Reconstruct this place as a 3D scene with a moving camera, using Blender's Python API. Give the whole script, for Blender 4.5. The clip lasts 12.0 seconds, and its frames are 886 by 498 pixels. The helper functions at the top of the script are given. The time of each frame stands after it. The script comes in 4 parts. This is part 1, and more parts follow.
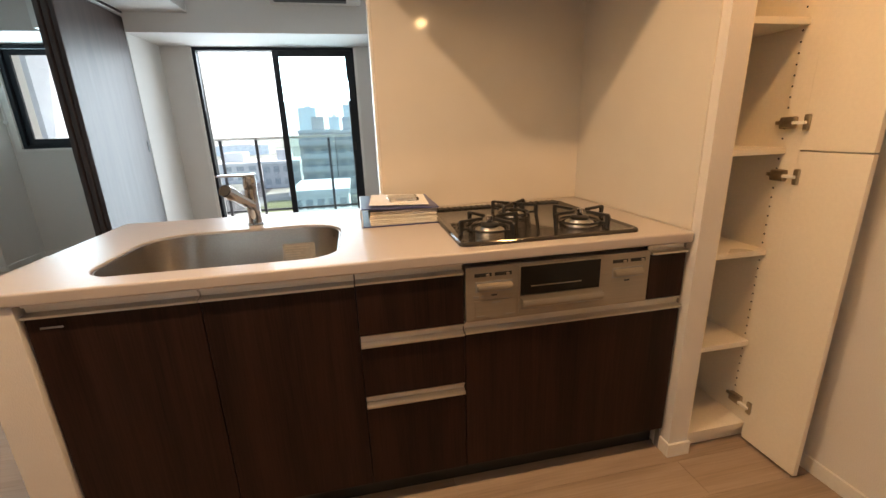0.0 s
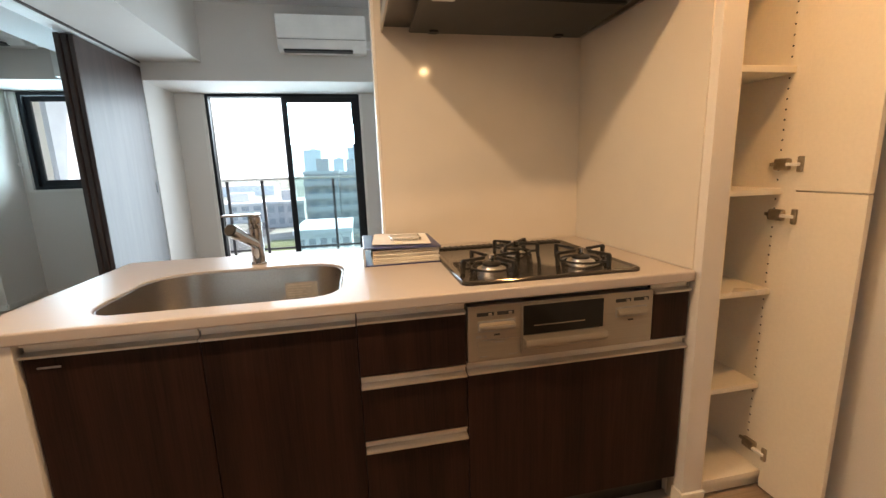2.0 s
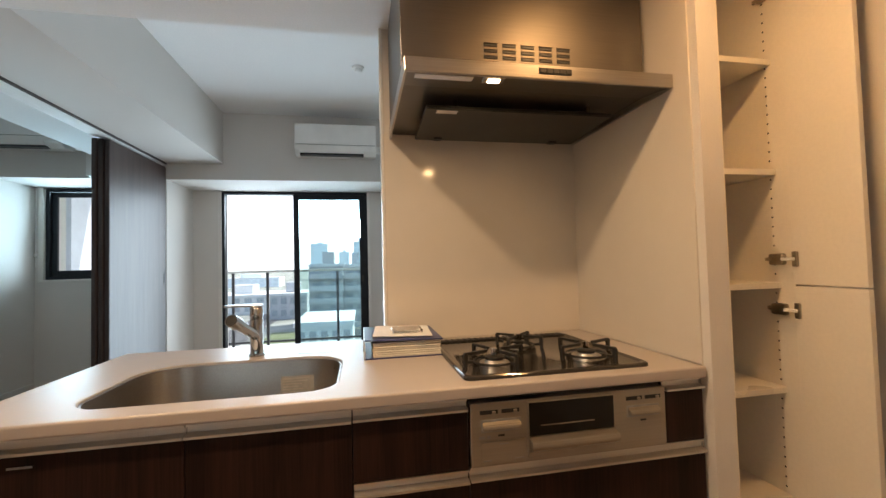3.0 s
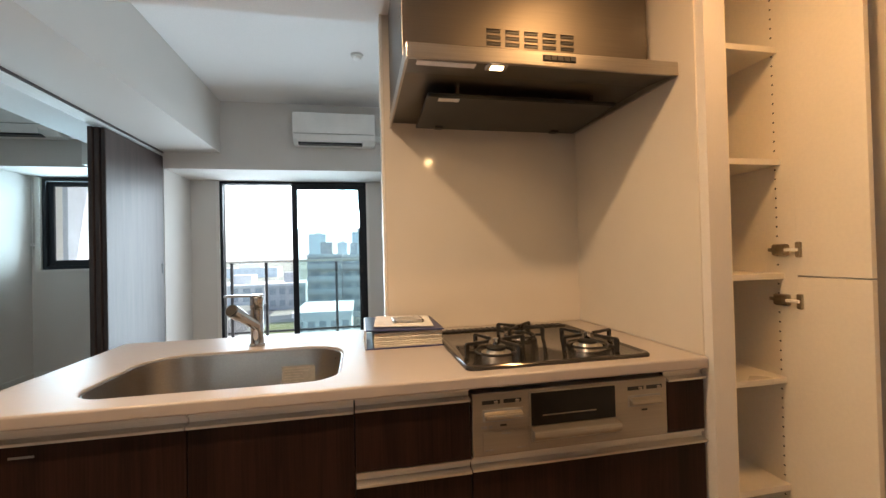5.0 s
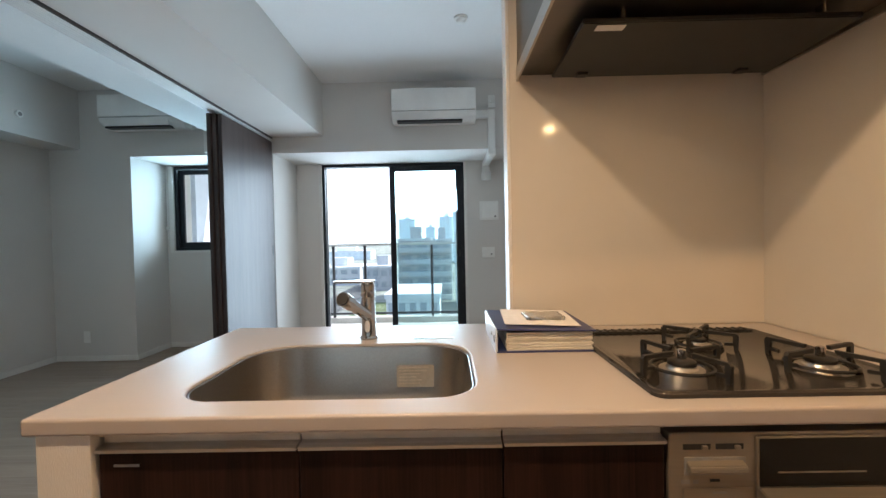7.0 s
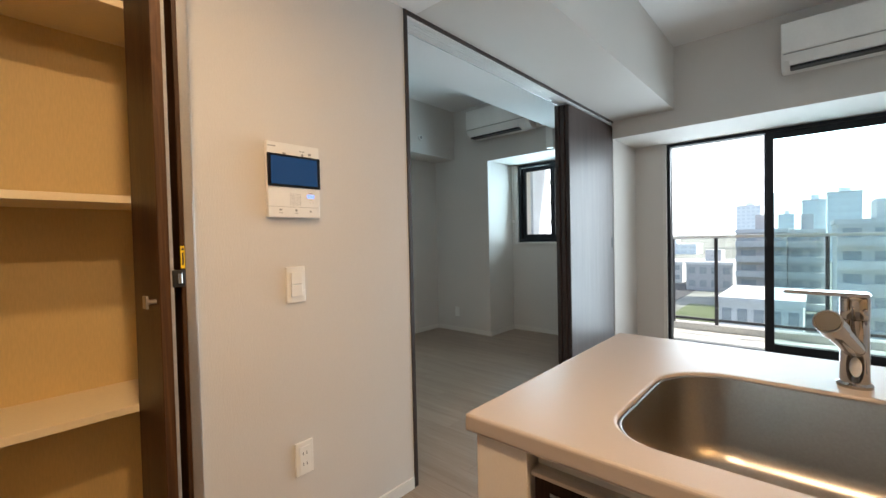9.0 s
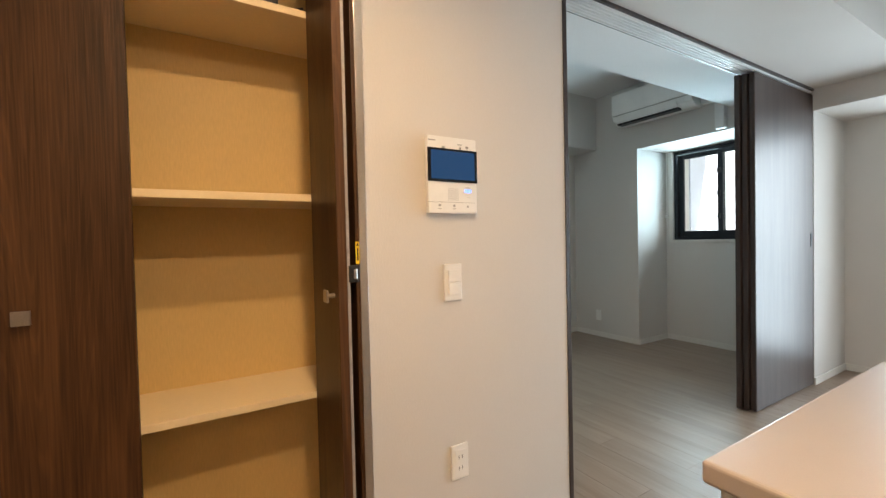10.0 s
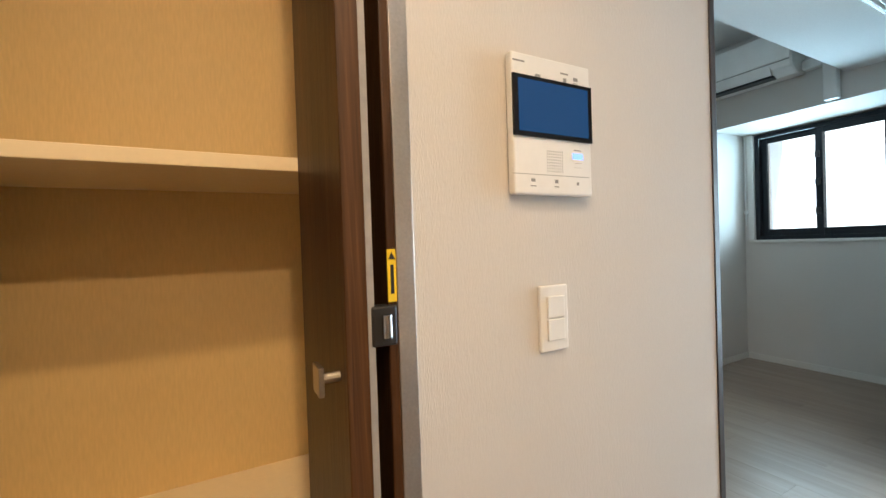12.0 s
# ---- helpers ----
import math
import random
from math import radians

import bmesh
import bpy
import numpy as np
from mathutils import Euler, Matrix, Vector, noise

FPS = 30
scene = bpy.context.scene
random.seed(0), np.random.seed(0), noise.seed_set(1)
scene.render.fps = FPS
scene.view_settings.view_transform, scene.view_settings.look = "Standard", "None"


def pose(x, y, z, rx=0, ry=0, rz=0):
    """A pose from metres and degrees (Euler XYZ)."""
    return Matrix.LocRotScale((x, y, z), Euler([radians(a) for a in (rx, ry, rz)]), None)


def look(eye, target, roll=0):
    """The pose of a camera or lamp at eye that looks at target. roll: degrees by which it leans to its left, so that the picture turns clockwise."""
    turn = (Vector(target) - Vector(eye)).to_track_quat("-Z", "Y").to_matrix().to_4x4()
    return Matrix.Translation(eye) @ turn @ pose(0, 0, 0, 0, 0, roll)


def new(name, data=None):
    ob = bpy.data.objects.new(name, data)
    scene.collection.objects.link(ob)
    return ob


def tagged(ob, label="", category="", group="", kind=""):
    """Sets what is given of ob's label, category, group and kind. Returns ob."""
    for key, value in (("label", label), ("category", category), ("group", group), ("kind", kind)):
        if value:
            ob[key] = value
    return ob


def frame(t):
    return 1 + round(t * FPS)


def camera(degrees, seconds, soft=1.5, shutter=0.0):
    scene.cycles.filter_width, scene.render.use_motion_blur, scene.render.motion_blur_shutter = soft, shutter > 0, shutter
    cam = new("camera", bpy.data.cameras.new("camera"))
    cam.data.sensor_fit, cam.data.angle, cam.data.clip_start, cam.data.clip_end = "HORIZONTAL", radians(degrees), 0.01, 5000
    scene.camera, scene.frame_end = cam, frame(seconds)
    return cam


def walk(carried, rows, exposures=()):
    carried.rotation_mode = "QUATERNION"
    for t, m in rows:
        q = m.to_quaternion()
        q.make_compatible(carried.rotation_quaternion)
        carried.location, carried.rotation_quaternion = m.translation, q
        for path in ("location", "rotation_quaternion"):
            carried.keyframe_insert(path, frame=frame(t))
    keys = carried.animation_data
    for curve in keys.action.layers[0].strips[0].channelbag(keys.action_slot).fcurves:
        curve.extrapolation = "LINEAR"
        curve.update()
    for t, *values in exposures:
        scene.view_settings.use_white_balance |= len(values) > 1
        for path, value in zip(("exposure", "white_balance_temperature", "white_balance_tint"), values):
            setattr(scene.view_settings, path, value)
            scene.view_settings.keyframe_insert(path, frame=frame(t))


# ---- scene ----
cam = camera(93.8, 12.0)
PATH = [
    (0, (0.955, -1.082, 1.189), (1.328, 0.801, 0.629), -1.9),
    (0.5, (0.958, -1.08, 1.189), (1.318, 0.768, 0.514), -2.1),
    (1, (0.956, -1.078, 1.189), (1.317, 0.765, 0.502), -2.1),
    (1.5, (0.956, -1.082, 1.19), (1.324, 0.799, 0.62), -2.1),
    (2, (0.953, -1.087, 1.19), (1.332, 0.84, 0.813), -1.9),
    (2.5, (0.955, -1.095, 1.189), (1.337, 0.863, 1.045), -1.7),
    (3, (0.954, -1.097, 1.186), (1.339, 0.864, 1.254), -1.5),
    (3.2, (0.955, -1.097, 1.187), (1.339, 0.866, 1.300), -1.5),
    (4.8, (0.950, -1.084, 1.187), (1.340, 0.878, 1.233), -1.4),
    (5, (0.945, -1.085, 1.185), (1.337, 0.876, 1.207), -1.4),
    (5.5, (0.914, -1.055, 1.176), (1.293, 0.908, 1.153), -1.5),
    (6, (0.871, -1.002, 1.175), (1.195, 0.971, 1.133), -1.5),
    (6.5, (0.86, -0.9, 1.174), (1.056, 1.09, 1.131), -1.4),
    (6.7, (0.852, -0.845, 1.174), (0.970, 1.150, 1.131), -1.3),
    (8.3, (0.581, -0.634, 1.195), (-0.276, 1.172, 1.144), -1.3),
    (8.5, (0.55, -0.63, 1.187), (-0.454, 1.099, 1.142), -1.3),
    (9, (0.49, -0.595, 1.176), (-0.845, 0.893, 1.129), -1.3),
    (9.5, (0.431, -0.601, 1.17), (-1.138, 0.638, 1.123), -1.4),
    (10, (0.317, -0.614, 1.173), (-1.397, 0.417, 1.13), -1.3),
    (10.5, (0.188, -0.612, 1.178), (-1.595, 0.291, 1.133), -1.2),
    (11, (0.01, -0.561, 1.184), (-1.803, 0.283, 1.139), -1.3),
    (11.5, (-0.156, -0.491, 1.18), (-1.962, 0.368, 1.148), -1.6),
    (12, (-0.297, -0.413, 1.178), (-2.059, 0.534, 1.153), -1.9),
]
walk(cam, [(t, look(eye, target, roll)) for t, eye, target, roll in PATH], [(0, 1.4, 6650, 11), (2, 1.45, 6500, 10), (3, 1.15, 6350, 9), (5.0, 1.25, 6450, 10), (6.5, 1.25, 5950, 8), (8.5, 1.1, 6350, 9), (9.5, 1.33, 6700, 10), (10.5, 1.45, 6550, 9), (12, 1.45, 6050, 6)])

# ---------- world, sun, lamps ----------
SUN_EL, SUN_AZ = 52.0, 70.0          # azimuth clockwise from +y
world = bpy.data.worlds.new("sky_world")
scene.world = world
world.use_nodes = True
wn = world.node_tree.nodes
sky = wn.new("ShaderNodeTexSky")
sky.sky_type = "NISHITA"
sky.sun_disc = False
sky.sun_elevation = radians(SUN_EL)
sky.sun_rotation = radians(SUN_AZ)
sky.air_density, sky.dust_density, sky.ozone_density = 1.0, 1.2, 1.0
wn["Background"].inputs[1].default_value = 0.15
world.node_tree.links.new(sky.outputs[0], wn["Background"].inputs[0])

sun = new("sun", bpy.data.lights.new("sun", "SUN"))
sun.data.energy, sun.data.angle, sun.data.color = 3.2, radians(0.5), (1.0, 0.95, 0.87)
sd = Vector((math.sin(radians(SUN_AZ)) * math.cos(radians(SUN_EL)), math.cos(radians(SUN_AZ)) * math.cos(radians(SUN_EL)), math.sin(radians(SUN_EL))))
sun.matrix_world = look(sd * 60, (0, 0, 0))

LAMPS = [(0.60, -0.42, 7.4, (1.0, 0.675, 0.39)), (1.78, -0.40, 3.6, (1.0, 0.53, 0.20)), (-0.17, -0.42, 4.4, (1.0, 0.675, 0.38))]
for lx, ly, watts, tint in LAMPS:
    lamp = new("downlight_lamp", bpy.data.lights.new("downlight_lamp", "AREA"))
    lamp.data.shape, lamp.data.size, lamp.data.energy = "DISK", 0.085, watts
    lamp.data.color = tint
    lamp.location = (lx, ly, 2.232)
# small lamp in the cooker hood's front lip
hood_light = new("hood_light", bpy.data.lights.new("hood_light", "AREA"))
hood_light.data.shape, hood_light.data.size, hood_light.data.size_y, hood_light.data.energy = "RECTANGLE", 0.036, 0.022, 0.8
hood_light.data.color = (1.0, 0.62, 0.28)
hood_light.location = (1.366, 0.112, 1.742)
# skylight that enters by the two windows
for wx, wy, wz, ww, wh, watts, tint in ((0.19, 4.068, 1.07, 1.60, 1.95, 18.0, (0.70, 0.87, 1.0)), (-1.85, 3.965, 1.60, 0.92, 0.92, 9.5, (0.58, 0.85, 1.0))):
    day = new("window_daylight", bpy.data.lights.new("window_daylight", "AREA"))
    day.data.shape, day.data.size, day.data.size_y, day.data.energy = "RECTANGLE", ww, wh, watts
    day.data.color = tint
    day.data.spread = radians(125)
    day.matrix_world = look((wx, wy, wz), (wx, wy - 1, wz + 0.12))


# ---------- materials ----------
def nodes_of(name):
    m = bpy.data.materials.new(name)
    m.use_nodes = True
    nt = m.node_tree
    return m, nt, nt.nodes["Principled BSDF"]


def surface(name, col, rough=0.5, metal=0.0, grain=(60, 60, 60), amount=0.12, big=3.0, big_amount=0.08, bump=0.1, bump_dist=0.001, spec=0.5, coat=0.0, per_object=0.0, rough_var=0.1):
    """Colour with fine grain and broad blotches, a fine relief and uneven gloss."""
    m, nt, b = nodes_of(name)
    N, L = nt.nodes.new, nt.links.new
    tc = N("ShaderNodeTexCoord")
    mp = N("ShaderNodeMapping")
    mp.inputs["Scale"].default_value = grain
    L(tc.outputs["Object"], mp.inputs[0])
    n1 = N("ShaderNodeTexNoise")
    n1.inputs["Scale"].default_value, n1.inputs["Detail"].default_value = 1.0, 5.0
    L(mp.outputs[0], n1.inputs["Vector"])
    n2 = N("ShaderNodeTexNoise")
    n2.inputs["Scale"].default_value, n2.inputs["Detail"].default_value = big, 3.0
    L(tc.outputs["Object"], n2.inputs["Vector"])
    r1 = N("ShaderNodeMapRange")
    r1.inputs["From Min"].default_value, r1.inputs["From Max"].default_value = 0.3, 0.7
    r1.inputs["To Min"].default_value, r1.inputs["To Max"].default_value = 1 - amount, 1 + amount
    L(n1.outputs[0], r1.inputs[0])
    r2 = N("ShaderNodeMapRange")
    r2.inputs["From Min"].default_value, r2.inputs["From Max"].default_value = 0.3, 0.7
    r2.inputs["To Min"].default_value, r2.inputs["To Max"].default_value = 1 - big_amount, 1 + big_amount
    L(n2.outputs[0], r2.inputs[0])
    mul = N("ShaderNodeMath")
    mul.operation = "MULTIPLY"
    L(r1.outputs[0], mul.inputs[0])
    L(r2.outputs[0], mul.inputs[1])
    last = mul
    if per_object:
        oi = N("ShaderNodeObjectInfo")
        r3 = N("ShaderNodeMapRange")
        r3.inputs["To Min"].default_value, r3.inputs["To Max"].default_value = 1 - per_object, 1 + per_object
        L(oi.outputs["Random"], r3.inputs[0])
        last = N("ShaderNodeMath")
        last.operation = "MULTIPLY"
        L(mul.outputs[0], last.inputs[0])
        L(r3.outputs[0], last.inputs[1])
    vm = N("ShaderNodeVectorMath")
    vm.operation = "SCALE"
    vm.inputs[0].default_value = col
    L(last.outputs[0], vm.inputs["Scale"])
    L(vm.outputs[0], b.inputs["Base Color"])
    b.inputs["Metallic"].default_value = metal
    rr = N("ShaderNodeMapRange")
    rr.inputs["From Min"].default_value, rr.inputs["From Max"].default_value = 0.3, 0.7
    rr.inputs["To Min"].default_value, rr.inputs["To Max"].default_value = rough * (1 - rough_var), min(1.0, rough * (1 + rough_var))
    L(n2.outputs[0], rr.inputs[0])
    L(rr.outputs[0], b.inputs["Roughness"])
    b.inputs["Specular IOR Level"].default_value = spec
    b.inputs["Coat Weight"].default_value = coat
    b.inputs["Coat Roughness"].default_value = 0.15
    if bump:
        bp = N("ShaderNodeBump")
        bp.inputs["Strength"].default_value, bp.inputs["Distance"].default_value = bump, bump_dist
        L(n1.outputs[0], bp.inputs["Height"])
        L(bp.outputs[0], b.inputs["Normal"])
    return m


def wood(name, col_a, col_b, along="z", rough=0.4, ring=7.0, coat=0.0, per_object=0.0, bump=0.15, fine=1.0, spec=0.5, figure=0.0):
    """Streaky timber: stretched noise with a fine pore layer; along names the grain's axis."""
    m, nt, b = nodes_of(name)
    N, L = nt.nodes.new, nt.links.new
    tc = N("ShaderNodeTexCoord")
    k = "xyz".index(along)
    oi = N("ShaderNodeObjectInfo")
    off = N("ShaderNodeVectorMath")
    off.operation = "ADD"
    sc = N("ShaderNodeVectorMath")
    sc.operation = "SCALE"
    sc.inputs[0].default_value = (7.3, 5.1, 3.7)
    L(oi.outputs["Random"], sc.inputs["Scale"])
    L(tc.outputs["Object"], off.inputs[0])
    L(sc.outputs[0], off.inputs[1])
    outs = []
    for across, length in ((ring * 2.2, 0.9), (ring * 34 * fine, 5.0)):
        mp = N("ShaderNodeMapping")
        s = [across] * 3
        s[k] = length
        mp.inputs["Scale"].default_value = s
        L(off.outputs[0], mp.inputs[0])
        n = N("ShaderNodeTexNoise")
        n.inputs["Scale"].default_value, n.inputs["Detail"].default_value, n.inputs["Distortion"].default_value = 1.0, 6.0, 0.6
        L(mp.outputs[0], n.inputs["Vector"])
        outs.append(n)
    mixv = N("ShaderNodeMath")
    mixv.operation = "MULTIPLY_ADD"
    mixv.inputs[1].default_value = 0.45
    L(outs[1].outputs[0], mixv.inputs[0])
    half = N("ShaderNodeMath")
    half.operation = "MULTIPLY"
    half.inputs[1].default_value = 0.55
    L(outs[0].outputs[0], half.inputs[0])
    L(half.outputs[0], mixv.inputs[2])
    ramp = N("ShaderNodeValToRGB")
    ramp.color_ramp.elements[0].position, ramp.color_ramp.elements[1].position = 0.36, 0.64
    ramp.color_ramp.elements[0].color, ramp.color_ramp.elements[1].color = (*col_a, 1), (*col_b, 1)
    L(mixv.outputs[0], ramp.inputs[0])
    r3 = N("ShaderNodeMapRange")
    r3.inputs["To Min"].default_value, r3.inputs["To Max"].default_value = 1 - per_object, 1 + per_object
    L(oi.outputs["Random"], r3.inputs[0])
    vm = N("ShaderNodeVectorMath")
    vm.operation = "SCALE"
    L(ramp.outputs[0], vm.inputs[0])
    L(r3.outputs[0], vm.inputs["Scale"])
    if figure:
        # growth rings cut lengthwise: drawn-out wavering lines, in patches
        fm = N("ShaderNodeMapping")
        s = [15.0] * 3
        s[k] = 0.8
        fm.inputs["Scale"].default_value = s
        L(off.outputs[0], fm.inputs[0])
        field = N("ShaderNodeTexNoise")
        field.inputs["Scale"].default_value, field.inputs["Detail"].default_value = 0.55, 1.5
        L(fm.outputs[0], field.inputs["Vector"])
        rings = N("ShaderNodeMath")
        rings.operation = "MULTIPLY"
        rings.inputs[1].default_value = 210.0
        L(field.outputs[0], rings.inputs[0])
        wave = N("ShaderNodeMath")
        wave.operation = "SINE"
        L(rings.outputs[0], wave.inputs[0])
        lines = N("ShaderNodeMapRange")
        lines.inputs["From Min"].default_value, lines.inputs["From Max"].default_value = 0.45, 1.0
        lines.inputs["To Min"].default_value, lines.inputs["To Max"].default_value = 1.0, 1.0 + figure
        L(wave.outputs[0], lines.inputs[0])
        both = N("ShaderNodeMath")
        both.operation = "MULTIPLY"
        L(r3.outputs[0], both.inputs[0])
        L(lines.outputs[0], both.inputs[1])
        L(both.outputs[0], vm.inputs["Scale"])
    L(vm.outputs[0], b.inputs["Base Color"])
    b.inputs["Roughness"].default_value = rough
    b.inputs["Specular IOR Level"].default_value = spec
    b.inputs["Coat Weight"].default_value = coat
    b.inputs["Coat Roughness"].default_value = 0.2
    bp = N("ShaderNodeBump")
    bp.inputs["Strength"].default_value, bp.inputs["Distance"].default_value = bump, 0.001
    L(outs[1].outputs[0], bp.inputs["Height"])
    L(bp.outputs[0], b.inputs["Normal"])
    return m


def glass(name, col=(1, 1, 1), rough=0.0):
    m, nt, b = nodes_of(name)
    b.inputs["Base Color"].default_value = (*col, 1)
    b.inputs["Transmission Weight"].default_value = 1.0
    b.inputs["Roughness"].default_value = rough
    b.inputs["IOR"].default_value = 1.45
    return m


def glow(name, col, strength, base=(0.02, 0.02, 0.02)):
    m, nt, b = nodes_of(name)
    b.inputs["Base Color"].default_value = (*base, 1)
    b.inputs["Emission Color"].default_value = (*col, 1)
    b.inputs["Emission Strength"].default_value = strength
    b.inputs["Specular IOR Level"].default_value = 0.15
    b.inputs["Roughness"].default_value = 0.2
    return m


M_WALL = surface("wallpaper", (0.70, 0.67, 0.635), 0.85, grain=(520, 520, 110), amount=0.02, big=1.2, big_amount=0.03, bump=0.8, bump_dist=0.0011, spec=0.25)
M_CEIL = surface("ceiling_paper", (0.86, 0.85, 0.84), 0.9, grain=(140, 140, 140), amount=0.03, big=1.0, big_amount=0.02, bump=0.3, bump_dist=0.0005, spec=0.2)
M_SPLASH = surface("splash_panel", (0.66, 0.61, 0.54), 0.13, grain=(9, 9, 9), amount=0.012, big=1.0, big_amount=0.012, bump=0.02, spec=0.4)
M_TRIM = surface("white_trim", (0.76, 0.74, 0.70), 0.45, amount=0.03, bump=0.03)
M_WHITE = surface("white_melamine", (0.80, 0.745, 0.64), 0.30, grain=(90, 90, 90), amount=0.02, big=2, big_amount=0.03, bump=0.04)
M_SHELF = surface("pale_cream_shelf", (0.80, 0.67, 0.44), 0.5, grain=(90, 90, 90), amount=0.02, big=2, big_amount=0.03, bump=0.04)
M_CREAM = surface("cream_lining", (0.66, 0.48, 0.21), 0.6, grain=(260, 260, 40), amount=0.05, big=2, big_amount=0.04, bump=0.2, bump_dist=0.0005)
M_TOP = surface("stone_resin_top", (0.43, 0.385, 0.36), 0.36, grain=(500, 500, 500), amount=0.03, big=4, big_amount=0.02, bump=0.0, spec=0.5, rough_var=0.02)
M_CAB = wood("dark_cabinet_wood", (0.0085, 0.0036, 0.0028), (0.031, 0.0135, 0.0098), "z", 0.42, 7.0, bump=0.15, fine=1.0, spec=0.17)
M_DOORWOOD = wood("brown_closet_wood", (0.026, 0.0105, 0.0038), (0.095, 0.043, 0.0165), "z", 0.46, 6.0, bump=0.6, spec=0.3, figure=0.22)
M_PANEL = wood("sliding_panel_wood", (0.045, 0.030, 0.027), (0.085, 0.058, 0.050), "z", 0.40, 7.0, coat=0.04, bump=0.08, spec=0.4)
M_DARKTRIM = surface("dark_trim", (0.035, 0.022, 0.018), 0.4, grain=(60, 60, 6), amount=0.2, bump=0.05)
M_FLOOR = wood("floor_plank", (0.270, 0.196, 0.143), (0.380, 0.290, 0.222), "x", 0.36, 6.0, per_object=0.045, bump=0.1)
M_GAP = surface("floor_joint", (0.06, 0.045, 0.035), 0.8)
M_ALU = surface("brushed_aluminium", (0.62, 0.595, 0.56), 0.32, 1.0, grain=(6, 300, 300), amount=0.06, bump=0.06, bump_dist=0.0003)
M_TRACK = surface("pale_track_aluminium", (0.88, 0.88, 0.87), 0.45, 0.0, grain=(300, 6, 300), amount=0.05, bump=0.04, bump_dist=0.0003)
M_STEEL = surface("brushed_steel", (0.44, 0.41, 0.37), 0.32, 1.0, grain=(5, 260, 260), amount=0.08, bump=0.08, bump_dist=0.0003)
M_HOODBOX = surface("hood_steel", (0.17, 0.152, 0.132), 0.42, 1.0, grain=(5, 200, 260), amount=0.05, bump=0.04, bump_dist=0.0003)
M_SINK = surface("sink_steel", (0.38, 0.36, 0.335), 0.30, 1.0, grain=(180, 180, 180), amount=0.05, big=5, big_amount=0.05, bump=0.06, bump_dist=0.0003)
M_CHROME = surface("chrome", (0.47, 0.46, 0.45), 0.07, 1.0, amount=0.02, bump=0.0)
M_NICKEL = surface("dull_nickel", (0.44, 0.38, 0.29), 0.30, 1.0, amount=0.15, bump=0.05)
M_CASING = surface("glossy_brown_casing", (0.05, 0.030, 0.024), 0.16, grain=(60, 60, 6), amount=0.2, bump=0.03, coat=0.6)
M_HOB = surface("hob_enamel", (0.034, 0.030, 0.027), 0.10, 0.0, grain=(700, 700, 700), amount=0.35, bump=0.01, coat=0.1, spec=0.35)
M_IRON = surface("black_iron", (0.018, 0.017, 0.016), 0.5, grain=(200, 200, 200), amount=0.2, bump=0.2)
M_GRILL = surface("champagne_panel", (0.35, 0.312, 0.262), 0.34, 0.75, grain=(5, 220, 220), amount=0.04, bump=0.03)
M_BLACKGLASS = surface("black_glass", (0.008, 0.007, 0.006), 0.12, amount=0.1, bump=0.0, spec=0.3)
M_BLACK = surface("black_plastic", (0.016, 0.016, 0.017), 0.4, amount=0.1, bump=0.05)
M_FRAME = surface("dark_window_frame", (0.015, 0.018, 0.023), 0.5, 0.0, amount=0.1, bump=0.03, spec=0.25)
M_PLASTIC = surface("white_plastic", (0.86, 0.85, 0.82), 0.35, amount=0.015, bump=0.02)
M_GREYP = surface("grey_print", (0.30, 0.29, 0.28), 0.5, amount=0.1)
M_PAPER = surface("paper", (0.80, 0.78, 0.76), 0.8, grain=(40, 40, 900), amount=0.06, bump=0.1)
M_PAGES = surface("page_edges", (0.66, 0.62, 0.56), 0.85, grain=(8, 8, 1400), amount=0.30, big=20, big_amount=0.1, bump=0.5, bump_dist=0.001)
M_BLUE = surface("navy_binder", (0.035, 0.045, 0.14), 0.35, grain=(300, 300, 300), amount=0.1, bump=0.1)
M_SPINE = surface("pale_spine", (0.62, 0.66, 0.74), 0.35, amount=0.04)
M_STRIP = surface("grey_blue_film", (0.22, 0.29, 0.34), 0.2, amount=0.08)
M_INK = surface("faint_print", (0.25, 0.25, 0.25), 0.7, amount=0.1)
M_YELLOW = surface("yellow_sticker", (0.78, 0.56, 0.02), 0.45, amount=0.03)
M_CLEAR = glass("window_glass", (0.97, 0.99, 0.98))
M_TEAL = glass("tinted_glass", (0.82, 0.945, 0.95))
M_WRAP = glass("plastic_wrap", (0.95, 0.95, 0.95), 0.15)
M_SCREEN = glow("intercom_screen", (0.0003, 0.050, 0.150), 0.36)
M_LED = glow("blue_led", (0.15, 0.25, 1.0), 1.2)
M_LAMP = glow("lamp_lens", (1.0, 0.66, 0.34), 9.0)
M_HAZE = glow("sky_haze", (0.90, 0.96, 1.0), 1.3)
M_CONC = surface("balcony_concrete", (0.52, 0.51, 0.49), 0.8, grain=(40, 40, 40), amount=0.08, big=1, big_amount=0.1, bump=0.2)
M_RAILP = surface("rail_metal", (0.05, 0.05, 0.055), 0.4, 0.6, amount=0.1)
M_RAILT = surface("rail_top", (0.70, 0.70, 0.69), 0.35, 0.4, amount=0.05)
# wall colours lifted towards white: the washed-out haze is in the colour
M_BLD = [surface("hazed_building_" + n, [0.36 + 0.52 * q for q in c], 0.85, grain=(1.5, 1.5, 4), amount=0.08, big=0.1, big_amount=0.1, bump=0.0) for n, c in
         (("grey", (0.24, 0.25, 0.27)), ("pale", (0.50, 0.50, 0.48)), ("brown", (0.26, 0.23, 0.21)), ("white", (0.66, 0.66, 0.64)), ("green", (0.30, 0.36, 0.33)))]
